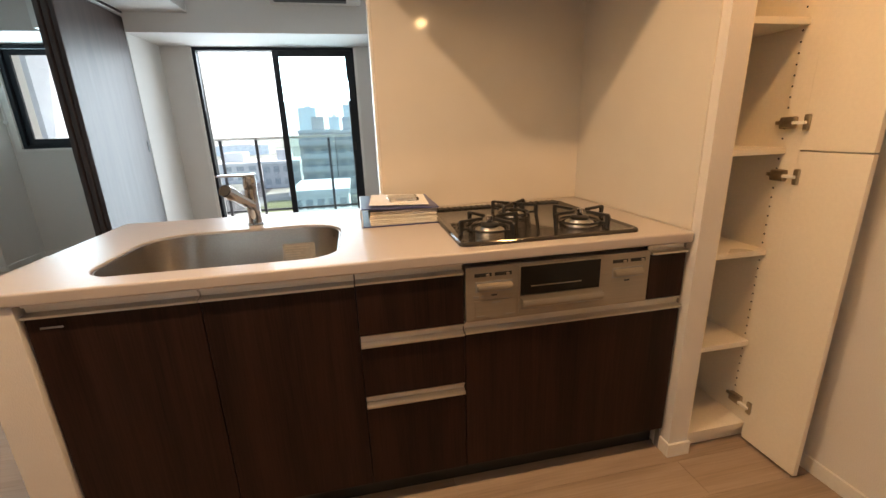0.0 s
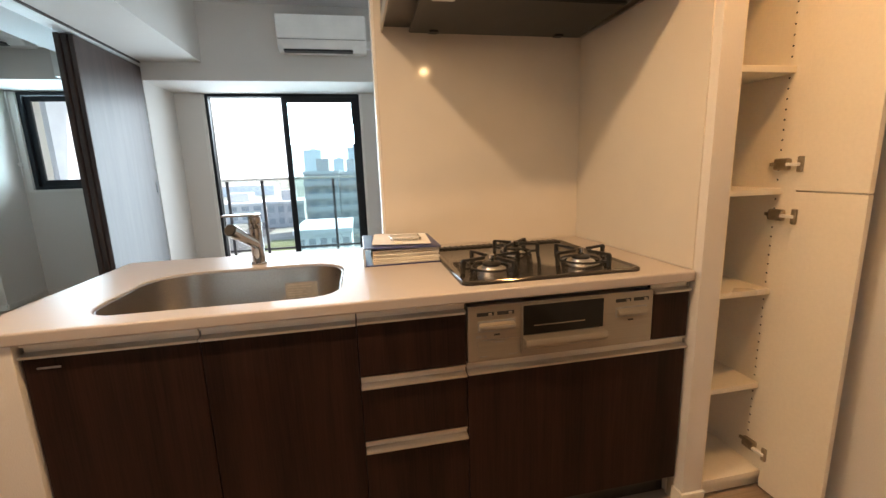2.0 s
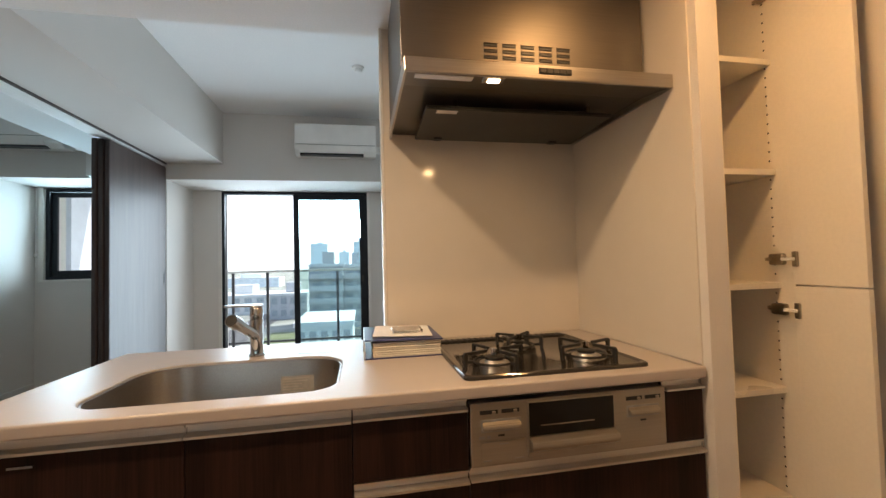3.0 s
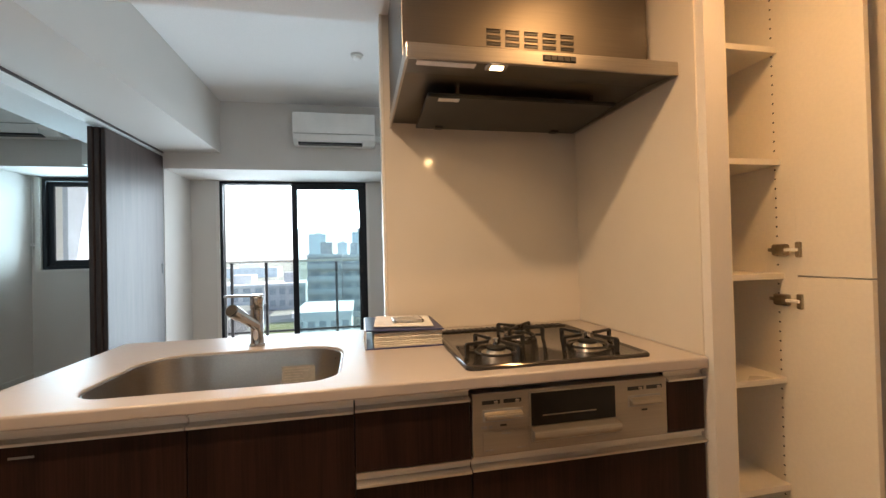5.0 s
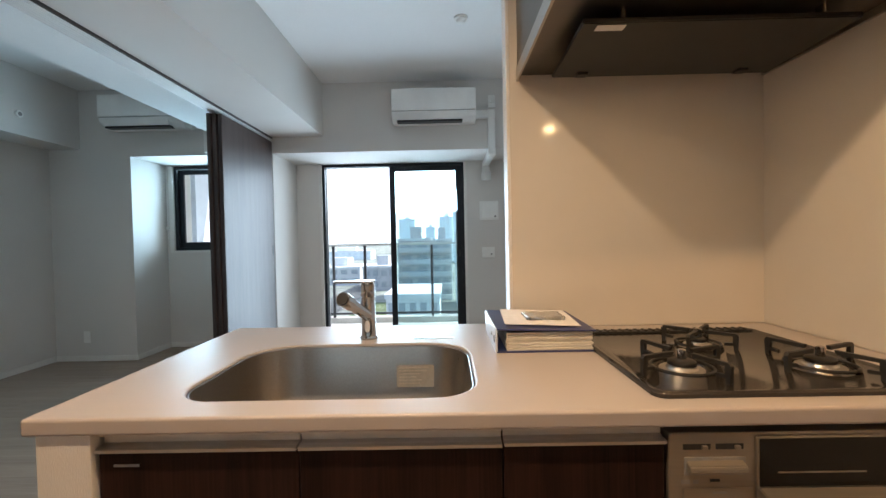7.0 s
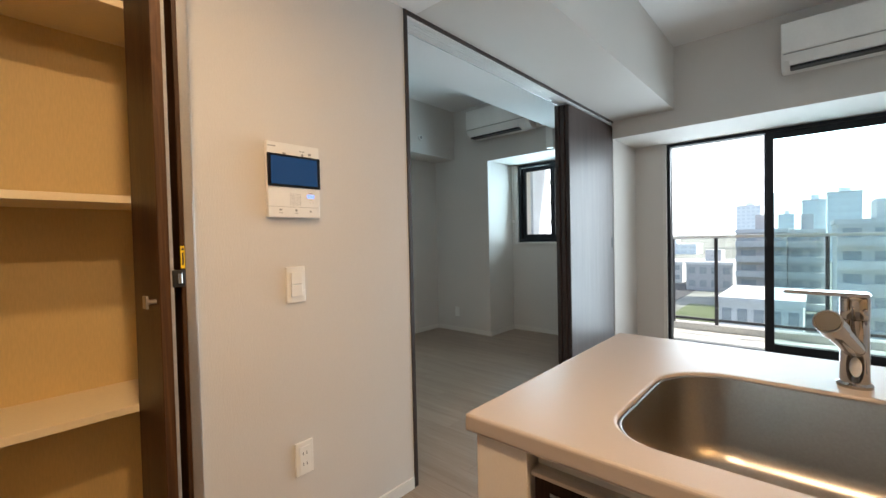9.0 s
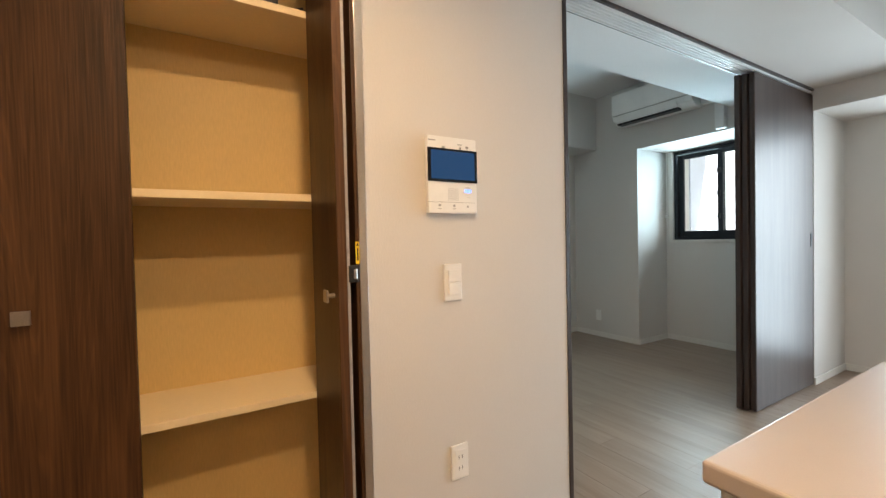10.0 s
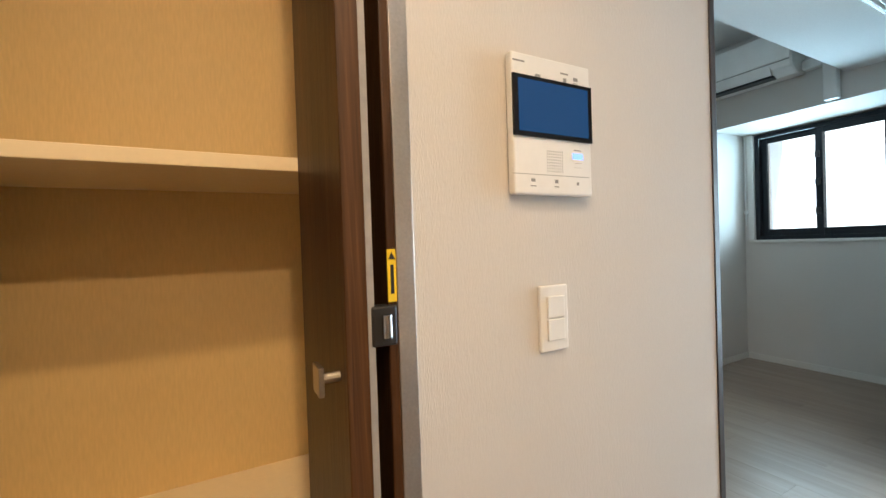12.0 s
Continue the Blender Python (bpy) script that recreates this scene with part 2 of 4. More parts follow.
# far blocks: the pale bluish haze is put into wall and window colours
M_HAZY = surface("haze_painted_wall", (0.86, 0.90, 0.92), 0.9, grain=(0.3, 0.3, 0.6), amount=0.05, bump=0.0)
M_HWIN = surface("haze_painted_window", (0.76, 0.81, 0.84), 0.6, amount=0.05, bump=0.0)
# nearer windows paled too, the haze's low contrast put into their colour
M_BWIN = surface("hazed_city_window", (0.36, 0.39, 0.41), 0.15, amount=0.2, bump=0.0)
M_GROUND = surface("city_ground", (0.22, 0.23, 0.20), 0.9, grain=(0.12, 0.12, 0.12), amount=0.35, big=0.02, big_amount=0.3, bump=0.0)
M_ROAD = surface("asphalt", (0.06, 0.06, 0.062), 0.9, grain=(2, 2, 2), amount=0.15, bump=0.0)
M_GRASS = surface("lawn", (0.10, 0.13, 0.05), 0.95, grain=(1, 1, 1), amount=0.25, bump=0.0)


# ---------- mesh helpers ----------
def box(bm, x0, x1, y0, y1, z0, z1, bevel=0.0, seg=2):
    r = bmesh.ops.create_cube(bm, size=1.0, matrix=Matrix.LocRotScale(((x0 + x1) / 2, (y0 + y1) / 2, (z0 + z1) / 2), None, (x1 - x0, y1 - y0, z1 - z0)))
    if bevel:
        edges = list({e for v in r["verts"] for e in v.link_edges})
        bmesh.ops.bevel(bm, geom=edges, offset=bevel, segments=seg, profile=0.5, affect="EDGES")
    return bm


def cyl(bm, p0, p1, r0, r1=None, seg=24):
    p0, p1 = Vector(p0), Vector(p1)
    d = p1 - p0
    m = Matrix.Translation((p0 + p1) / 2) @ d.to_track_quat("Z", "Y").to_matrix().to_4x4()
    bmesh.ops.create_cone(bm, cap_ends=True, segments=seg, radius1=r0, radius2=r0 if r1 is None else r1, depth=d.length, matrix=m)
    return bm


def prism(bm, pts, axis, a, b):
    """A polygon pts in the two other axes, drawn out from a to b along axis."""
    k = "xyz".index(axis)

    def at(p, v):
        c = list(p)
        c.insert(k, v)
        return c
    lo = [bm.verts.new(at(p, a)) for p in pts]
    hi = [bm.verts.new(at(p, b)) for p in pts]
    n = len(pts)
    fs = [bm.faces.new(lo[::-1]), bm.faces.new(hi)]
    fs += [bm.faces.new((lo[i], lo[(i + 1) % n], hi[(i + 1) % n], hi[i])) for i in range(n)]
    bmesh.ops.recalc_face_normals(bm, faces=fs)
    return bm


def lathe(bm, cx, cy, profile, seg=28):
    """A turned shape about a vertical axis from (radius, z) pairs."""
    rings = []
    for r, z in profile:
        rings.append([bm.verts.new((cx + r * math.cos(2 * math.pi * i / seg), cy + r * math.sin(2 * math.pi * i / seg), z)) for i in range(seg)])
    fs = []
    for a, b in zip(rings, rings[1:]):
        for i in range(seg):
            fs.append(bm.faces.new((a[i], a[(i + 1) % seg], b[(i + 1) % seg], b[i])))
    fs.append(bm.faces.new(rings[0][::-1]))
    fs.append(bm.faces.new(rings[-1]))
    bmesh.ops.recalc_face_normals(bm, faces=fs)
    return bm


def tube(bm, pts, r, seg=8):
    pts = [Vector(p) for p in pts]
    rings = []
    for i, p in enumerate(pts):
        d = (pts[min(i + 1, len(pts) - 1)] - pts[max(i - 1, 0)]).normalized()
        q = d.to_track_quat("Z", "Y")
        rings.append([bm.verts.new(p + q @ Vector((r * math.cos(2 * math.pi * k / seg), r * math.sin(2 * math.pi * k / seg), 0))) for k in range(seg)])
    fs = []
    for a, b in zip(rings, rings[1:]):
        fs += [bm.faces.new((a[i], a[(i + 1) % seg], b[(i + 1) % seg], b[i])) for i in range(seg)]
    fs += [bm.faces.new(rings[0][::-1]), bm.faces.new(rings[-1])]
    bmesh.ops.recalc_face_normals(bm, faces=fs)
    return bm


def new_bm():
    return bmesh.new()


def root_of(ob):
    while ob.parent:
        ob = ob.parent
    return ob


def mesh_of(name, bm, material, smooth=False):
    me = bpy.data.meshes.new(name)
    if smooth:
        for f in bm.faces:
            f.smooth = True
        for e in bm.edges:
            if len(e.link_faces) == 2 and e.calc_face_angle(0) > 0.7:
                e.smooth = False
    bm.to_mesh(me)
    bm.free()
    me.materials.append(material)
    return me


def part(name, bm, material, parent, label="", smooth=False):
    """One mesh under a thing or under a part; the shape is given in the world's metres."""
    base = root_of(parent).location
    bmesh.ops.translate(bm, verts=bm.verts, vec=-base)
    ob = new(name, mesh_of(name, bm, material, smooth))
    ob.parent = parent
    if label:
        ob["label"] = label
    return ob


def thing(name, loc, label, category, group="", kind=""):
    ob = new(name)
    ob.empty_display_size = 0.05
    ob.location = loc
    return tagged(ob, label, category, group, kind)


def solid(name, bm, material, label="", category="", kind="structure", smooth=False):
    return tagged(new(name, mesh_of(name, bm, material, smooth)), label, category, "", kind)


def bx(*a, **k):
    return box(new_bm(), *a, **k)


# ---------- the plan ----------
LX, RX = -0.93, 2.41            # left and right walls of the kitchen
BY = -2.6                       # wall behind
KZ, CZ = 2.25, 2.78             # kitchen soffit, living room ceiling
FY, WY = 3.43, 4.085             # face over the window, window wall
LRX = 1.72                      # right wall of the living room
SY = 0.755                      # splash panel's face
NX = 1.985                      # niche's right wall
BLX = -3.25                     # bedroom's far side
DOOR0, DOOR1, DOORZ = 0.77, FY, 2.235

# floor slab under the planks
solid("floor", bx(-3.4, 2.55, -2.75, 4.36, -0.12, -0.006), M_GAP, "pale greige wood plank floor", "floor")

# walls round the kitchen and living room
wall_specs = [
    ("wall_west", [(LX - 0.13, LX, -0.165, DOOR0 - 0.02, 0, KZ), (LX - 0.13, LX, BY, -1.25, 0, KZ)]),
    ("wall_closet_head", [(LX - 0.13, LX, -1.25, -0.2, 2.2, KZ)]),
    ("wall_over_sliding_door", [(LX - 0.13, LX, DOOR0 - 0.02, FY, DOORZ + 0.02, CZ)]),
    ("wall_east_kitchen", [(RX, RX + 0.12, BY, 0.45, 0, KZ)]),
    ("wall_south", [(LX - 0.6, RX + 0.12, BY - 0.12, BY, 0, KZ)]),
    ("wall_east_living", [(LRX, LRX + 0.12, SY + 0.085, WY + 0.27, 0, CZ)]),
    ("wall_niche", [(NX, NX + 0.075, -0.012, SY + 0.08, 0, KZ)]),
    ("wall_behind_pantry", [(NX + 0.075, RX, 0.40, 0.45, 0, KZ)]),
]
for name, boxes in wall_specs:
    bm = new_bm()
    for b in boxes:
        box(bm, *b)
    solid(name, bm, M_WALL, "off-white textured wallpaper wall", "wall")
solid("wall_splash_core", bx(1.055, NX, SY + 0.006, SY + 0.08, 0.0, CZ), M_WALL, "off-white partition wall behind the hob", "wall")

# window wall with its opening, and the deep lintel over it
WX0, WX1, WZ0, WZ1 = -0.645, 1.04, 0.06, 2.088
bm = new_bm()
box(bm, LX - 0.13, WX0, WY, WY + 0.27, 0, CZ)
box(bm, WX1, LRX, WY, WY + 0.27, 0, CZ)
box(bm, WX0, WX1, WY, WY + 0.27, WZ1, CZ)
box(bm, WX0, WX1, WY, WY + 0.27, -0.1, WZ0)
solid("wall_north", bm, M_WALL, "off-white wallpaper wall round the balcony window", "wall")
solid("lintel_beam", bx(LX, LRX, FY, WY, 2.088, CZ), M_WALL, "deep wallpapered beam over the balcony window", "beam")
solid("wall_return_west", bx(LX - 0.13, LX, FY, WY, 0, CZ), M_WALL, "off-white return wall beside the window", "wall")

# ceilings
solid("ceiling_kitchen", bx(LX - 0.6, RX + 0.12, BY - 0.12, 0.825, KZ, CZ + 0.1), M_CEIL, "low white kitchen soffit", "ceiling")
solid("ceiling_living", bx(-0.41, LRX + 0.12, 0.825, FY, CZ, CZ + 0.1), M_CEIL, "white living room ceiling", "ceiling")
solid("ceiling_beam", bx(LX, -0.41, 0.826, FY, KZ, CZ + 0.1), M_WALL, "wallpapered beam along the sliding door", "beam")

# bedroom shell
BWX0, BWX1, BWZ0, BWZ1 = -2.345, -1.36, 1.105, 2.09
bm = new_bm()
box(bm, BLX - 0.12, -2.406, 3.46, 4.35, 0, CZ)
solid("wall_bedroom_pier", bm, M_WALL, "off-white wallpaper pier beside the bedroom window", "wall")
bm = new_bm()
box(bm, -2.406, BWX0, 3.985, 4.35, 0, 2.095)
box(bm, BWX1, LX - 0.13, 3.985, 4.35, 0, 2.095)
box(bm, BWX0, BWX1, 3.985, 4.35, 0, BWZ0)
solid("wall_bedroom_window", bm, M_WALL, "off-white wall round the bedroom window", "wall")
solid("bedroom_lintel", bx(-2.406, LX - 0.13, 3.46, 4.35, 2.095, CZ), M_WALL, "wallpapered beam over the bedroom window", "beam")
solid("wall_bedroom_west", bx(BLX - 0.12, BLX, 0.1, 3.46, 0, CZ), M_WALL, "off-white bedroom side wall", "wall")
solid("wall_bedroom_south", bx(BLX - 0.12, LX - 0.13, 0.0, 0.12, 0, CZ), M_WALL, "off-white bedroom end wall", "wall")
solid("ceiling_bedroom", bx(BLX - 0.12, LX, 0.0, 3.46, CZ, CZ + 0.1), M_CEIL, "white bedroom ceiling", "ceiling")
solid("bedroom_beam_east", bx(-1.50, LX - 0.13, 0.12, 3.46, 2.28, CZ), M_CEIL, "white soffit along the bedroom side of the sliding door", "beam")
solid("bedroom_beam_west", bx(BLX, -2.92, 0.12, 3.46, 2.18, CZ), M_WALL, "wallpapered bedroom ceiling beam", "beam")

# baseboards
bb = [(LX, LX + 0.010, -0.13, DOOR0 - 0.03), (RX - 0.010, RX, BY, 0.0), (NX - 0.008, NX + 0.083, -0.022, -0.012), (NX - 0.008, NX, -0.012, 0.06),
      (LX, LX + 0.010, FY, WY), (LRX - 0.010, LRX, SY + 0.085, WY), (WX1 + 0.03, LRX, WY - 0.010, WY), (LX, WX0 - 0.03, WY - 0.010, WY),
      (BLX, -2.406, 3.45, 3.46), (-2.406, -2.396, 3.46, 3.985), (-2.396, LX - 0.13, 3.975, 3.985), (BLX, BLX + 0.010, 0.12, 3.45), (LX, RX, BY, BY + 0.010)]
for x0, x1, y0, y1 in bb:
    solid("baseboard", bx(x0, x1, y0, y1, 0, 0.055, bevel=0.002), M_TRIM, "slim white painted baseboard", "baseboard")

# splash panel and its edge trim
solid("splash_panel", bx(1.06, NX, SY, SY + 0.006, 0.85, KZ), M_SPLASH, "glossy cream kitchen splash panel behind the hob", "wall panel")
solid("splash_panel_side", bx(NX - 0.005, NX, 0.02, SY, 0.85, KZ), M_SPLASH, "glossy cream splash panel on the niche side", "wall panel")
solid("trim_splash_edge", bx(1.047, 1.060, SY - 0.004, SY + 0.082, 0.852, CZ, bevel=0.002), M_TRIM, "white corner trim of the splash wall", "trim")


# ---------- windows ----------
def window_pane(parent, x0, x1, y, z0, z1, fw, mat_glass, top=0.05, bottom=0.06):
    s = part("window_sash", bx(x0, x0 + fw, y, y + 0.03, z0, z1, bevel=0.003), M_FRAME, parent, "black aluminium sash")
    part("sash_stile", bx(x1 - fw, x1, y, y + 0.03, z0, z1, bevel=0.003), M_FRAME, s)
    part("sash_rail", bx(x0 + fw, x1 - fw, y + 0.002, y + 0.028, z1 - top, z1, bevel=0.002), M_FRAME, s)
    part("sash_rail", bx(x0 + fw, x1 - fw, y + 0.002, y + 0.028, z0, z0 + bottom, bevel=0.002), M_FRAME, s)
    g = part("pane", bx(x0 + fw, x1 - fw, y + 0.013, y + 0.017, z0 + bottom, z1 - top), mat_glass, s, "clear window glass")
    g.visible_shadow = False
    return s


def outer_frame(parent, x0, x1, y0, y1, z0, z1, w):
    f = part("window_frame", bx(x0, x0 + w, y0, y1, z0, z1, bevel=0.002), M_FRAME, parent, "black aluminium frame")
    part("frame_side", bx(x1 - w, x1, y0, y1, z0, z1, bevel=0.002), M_FRAME, f)
    part("frame_head", bx(x0 + w, x1 - w, y0, y1, z1 - w, z1, bevel=0.002), M_FRAME, f)
    part("frame_track", bx(x0 + w, x1 - w, y0, y1, z0, z0 + w, bevel=0.002), M_FRAME, f)


w1 = thing("window_1", (0.19, WY, WZ0), "black framed balcony sliding window standing half open", "window", kind="structure")
outer_frame(w1, WX0 + 0.012, WX1 - 0.012, WY + 0.015, WY + 0.11, WZ0, WZ1 - 0.004, 0.03)
window_pane(w1, 0.165, WX1 - 0.042, WY + 0.025, WZ0 + 0.03, WZ1 - 0.034, 0.055, M_TEAL, 0.06, 0.08)
window_pane(w1, 0.150, WX1 - 0.055, WY + 0.065, WZ0 + 0.03, WZ1 - 0.034, 0.055, M_TEAL, 0.05, 0.08)
part("latch", bx(0.955, 0.975, WY + 0.012, WY + 0.026, 0.98, 1.06, bevel=0.003), M_BLACK, w1)
for x0, x1, y0 in ((WX0 - 0.02, WX0 + 0.012, WY - 0.012), (WX1 - 0.012, WX1 + 0.02, WY - 0.012)):
    part("window_casing", bx(x0, x1, y0, WY + 0.12, 0.0, WZ1 - 0.002, bevel=0.002), M_TRIM, w1, "white window casing")

w2 = thing("window_2", (-1.7, 4.0, BWZ0), "black framed two-pane bedroom window", "window", kind="structure")
outer_frame(w2, BWX0 + 0.02, BWX1 - 0.02, 4.005, 4.095, BWZ0 + 0.012, BWZ1 - 0.006, 0.035)
window_pane(w2, BWX0 + 0.055, -1.830, 4.045, BWZ0 + 0.047, BWZ1 - 0.04, 0.05, M_CLEAR)
window_pane(w2, -1.880, BWX1 - 0.055, 4.011, BWZ0 + 0.047, BWZ1 - 0.04, 0.05, M_CLEAR)
for z in (1.33, 1.57, 1.80):
    part("latch", bx(-1.878, -1.845, 3.99, 4.011, z, z + 0.05, bevel=0.004), M_BLACK, w2)
part("window_sill", bx(BWX0 - 0.02, BWX1, 3.965, 4.005, BWZ0 - 0.012, BWZ0 + 0.012, bevel=0.003), M_TRIM, w2, "white window sill")
part("window_casing", bx(BWX0 - 0.025, BWX0 + 0.02, 3.973, 4.085, BWZ0 + 0.012, BWZ1, bevel=0.002), M_TRIM, w2)
part("screen_cord", cyl(new_bm(), (BWX0 - 0.04, 3.965, 1.25), (BWX0 - 0.04, 3.965, 2.08), 0.004, seg=8), M_PLASTIC, w2)
part("cord_clip", cyl(new_bm(), (BWX0 - 0.04, 3.955, 1.38), (BWX0 - 0.04, 3.985, 1.38), 0.018, seg=16), M_PLASTIC, w2)

# ---------- sliding door to the bedroom ----------
sd1 = thing("door_1", (LX, 2.96, 0), "dark brown three-panel sliding door stacked open", "sliding door", kind="structure")
for i, (x0, y0) in enumerate(((LX - 0.034, 2.49), (LX - 0.071, 2.475), (LX - 0.108, 2.46))):
    p = part("door_panel", bx(x0, x0 + 0.031, y0, FY - 0.004, 0.008, 2.205, bevel=0.002), M_PANEL, sd1)
    part("edge_strip", bx(x0 + 0.004, x0 + 0.027, y0 - 0.003, y0, 0.01, 2.2), M_DARKTRIM, p)
    if i == 0:
        part("finger_pull", bx(LX - 0.003, LX + 0.001, 3.37, 3.39, 1.06, 1.16, bevel=0.0008), M_BLACK, p, "black recessed finger pull")
fr = part("door_frame", bx(LX - 0.132, LX + 0.004, DOOR0 - 0.022, DOOR0, 0, DOORZ + 0.022, bevel=0.001), M_DARKTRIM, sd1, "dark brown door frame")
part("frame_head", bx(LX - 0.010, LX + 0.004, DOOR0, FY, DOORZ, DOORZ + 0.022, bevel=0.001), M_DARKTRIM, fr)
part("frame_head", bx(LX - 0.132, LX - 0.118, DOOR0, FY, DOORZ, DOORZ + 0.022, bevel=0.001), M_DARKTRIM, fr)
part("head_board", bx(LX - 0.118, LX - 0.010, DOOR0, FY, DOORZ + 0.010, DOORZ + 0.02), M_DARKTRIM, fr)
for k in range(3):
    xx = LX - 0.020 - 0.037 * k
    t = part("track", bx(xx - 0.014, xx - 0.009, DOOR0, FY, DOORZ - 0.014, DOORZ + 0.010), M_TRACK, fr, "silver ceiling track")
    part("track_side", bx(xx + 0.006, xx + 0.011, DOOR0, FY, DOORZ - 0.014, DOORZ + 0.010), M_TRACK, t)


# ---------- kitchen counter ----------
def rounded_loop(x0, x1, y0, y1, r_front, r_back, n=10):
    pts = []
    for cx, cy, r, a0 in ((x1 - r_front, y0 + r_front, r_front, -90), (x1 - r_back, y1 - r_back, r_back, 0), (x0 + r_back, y1 - r_back, r_back, 90), (x0 + r_front, y0 + r_front, r_front, 180)):
        for i in range(n + 1):
            a = radians(a0 + 90 * i / n)
            pts.append((cx + r * math.cos(a), cy + r * math.sin(a)))
    return pts


SINK = (0.224, 0.880, 0.080, 0.540, 0.10, 0.14)
ZT = 0.85
outline = [(0.0, 0.0), (NX - 0.006, 0.0), (NX - 0.006, SY - 0.002), (1.047, SY - 0.002), (1.047, 0.83), (0.0, 0.83)]


def countertop():
    bm = new_bm()
    loops = []
    for pts in (outline, rounded_loop(*SINK)):
        vs = [bm.verts.new((x, y, ZT)) for x, y in pts]
        loops += [bm.edges.new((vs[i], vs[(i + 1) % len(vs)])) for i in range(len(vs))]
    bmesh.ops.triangle_fill(bm, use_beauty=True, use_dissolve=False, edges=loops)
    bmesh.ops.recalc_face_normals(bm, faces=bm.faces)
    if sum(f.normal.z for f in bm.faces) < 0:
        bmesh.ops.reverse_faces(bm, faces=bm.faces)
    r = bmesh.ops.extrude_face_region(bm, geom=list(bm.faces))
    down = [g for g in r["geom"] if isinstance(g, bmesh.types.BMVert)]
    bmesh.ops.translate(bm, verts=down, vec=(0, 0, -0.034))
    bmesh.ops.recalc_face_normals(bm, faces=bm.faces)
    ob = tagged(new("countertop", mesh_of("countertop", bm, M_TOP)), "pale beige stone-resin worktop with a cut-out for the sink", "worktop")
    bv = ob.modifiers.new("soft_edges", "BEVEL")
    bv.width, bv.segments, bv.limit_method, bv.angle_limit = 0.006, 3, "ANGLE", radians(30)
    return ob


countertop()

# sink bowl hung under the worktop
sink = thing("kitchen_sink", (0.55, 0.29, 0.65), "brushed stainless steel undermount kitchen sink with a paper sticker", "sink")
bm = new_bm()
rings = []
for inset, z in ((0.0015, 0.843), (0.0045, 0.841), (0.008, 0.80), (0.022, 0.70), (0.034, 0.670), (0.060, 0.655), (0.16, 0.650)):
    x0, x1, y0, y1, rf, rb = SINK
    rings.append([bm.verts.new((x, y, z)) for x, y in rounded_loop(x0 + inset, x1 - inset, y0 + inset, y1 - inset, max(0.03, rf - inset * 0.5), max(0.03, rb - inset * 0.5))])
for a, b in zip(rings, rings[1:]):
    for i in range(len(a)):
        bm.faces.new((a[i], a[(i + 1) % len(a)], b[(i + 1) % len(a)], b[i]))
bm.faces.new(rings[-1])
bmesh.ops.recalc_face_normals(bm, faces=bm.faces)
bowl = part("bowl", bm, M_SINK, sink, smooth=True)
so = bowl.modifiers.new("thick", "SOLIDIFY")
so.thickness, so.offset = 0.0015, 1
part("drain", lathe(new_bm(), 0.55, 0.33, [(0.055, 0.6515), (0.055, 0.656), (0.046, 0.657), (0.040, 0.6535)]), M_CHROME, sink, "chrome drain strainer", smooth=True)
bm = new_bm()
prism(bm, [(0.523, 0.785), (0.523, 0.7175), (0.5245, 0.7175), (0.5245, 0.785)], "x", 0.655, 0.775)
bmesh.ops.rotate(bm, verts=bm.verts, cent=(0.7, 0.523, 0.785), matrix=Matrix.Rotation(radians(-9), 3, "X"))
stk = part("sticker", bm, M_INK, sink, "white printed sticker")
for k in range(6):
    b2 = bx(0.663, 0.70 + 0.065 * random.random(), 0.5215, 0.5228, 0.775 - k * 0.0095, 0.7785 - k * 0.0095)
    bmesh.ops.rotate(b2, verts=b2.verts, cent=(0.7, 0.523, 0.785), matrix=Matrix.Rotation(radians(-9), 3, "X"))
    part("print_line", b2, M_GREYP, stk)

# sticker strip lying on the worktop behind the sink
bm = bx(0.705, 0.835, 0.598, 0.624, ZT + 0.0003, ZT + 0.0015)
solid("label_strip", bm, M_STRIP, "pale blue plastic label strip on the worktop", "label", kind="")

# tap
tap = thing("kitchen_tap", (0.552, 0.615, ZT), "chrome single-lever kitchen tap with a pull-out spout", "tap")
part("base", lathe(new_bm(), 0.552, 0.615, [(0.029, ZT), (0.029, ZT + 0.006), (0.0235, ZT + 0.010), (0.0225, ZT + 0.135), (0.0225, ZT + 0.14)]), M_CHROME, tap, smooth=True)
part("cartridge", lathe(new_bm(), 0.552, 0.615, [(0.0215, ZT + 0.14), (0.0235, ZT + 0.143), (0.0235, ZT + 0.182), (0.020, ZT + 0.188)]), M_CHROME, tap, smooth=True)
bm = new_bm()
prism(bm, [(0.576, 0.592), (0.576, 0.638), (0.54, 0.638), (0.437, 0.622), (0.435, 0.606), (0.54, 0.592)], "z", ZT + 0.188, ZT + 0.196)
bmesh.ops.bevel(bm, geom=list(bm.edges), offset=0.003, segments=2, affect="EDGES")
part("lever", bm, M_CHROME, tap, "flat chrome lever")
sp0, sp_end = Vector((0.553, 0.615, ZT + 0.075)), Vector((0.507, 0.452, ZT + 0.158))
spd = (sp_end - sp0).normalized()
sp1 = sp_end - spd * 0.048
spout = part("spout", cyl(new_bm(), sp0, sp1, 0.0185, 0.0195), M_CHROME, tap, smooth=True)
part("spray_head", cyl(new_bm(), sp1, sp1 + spd * 0.045, 0.0225, 0.0225), M_CHROME, spout, smooth=True)
part("spray_face", cyl(new_bm(), sp1 + spd * 0.045, sp1 + spd * 0.048, 0.019, 0.019), M_BLACK, spout, "black spray face")
bm = new_bm()
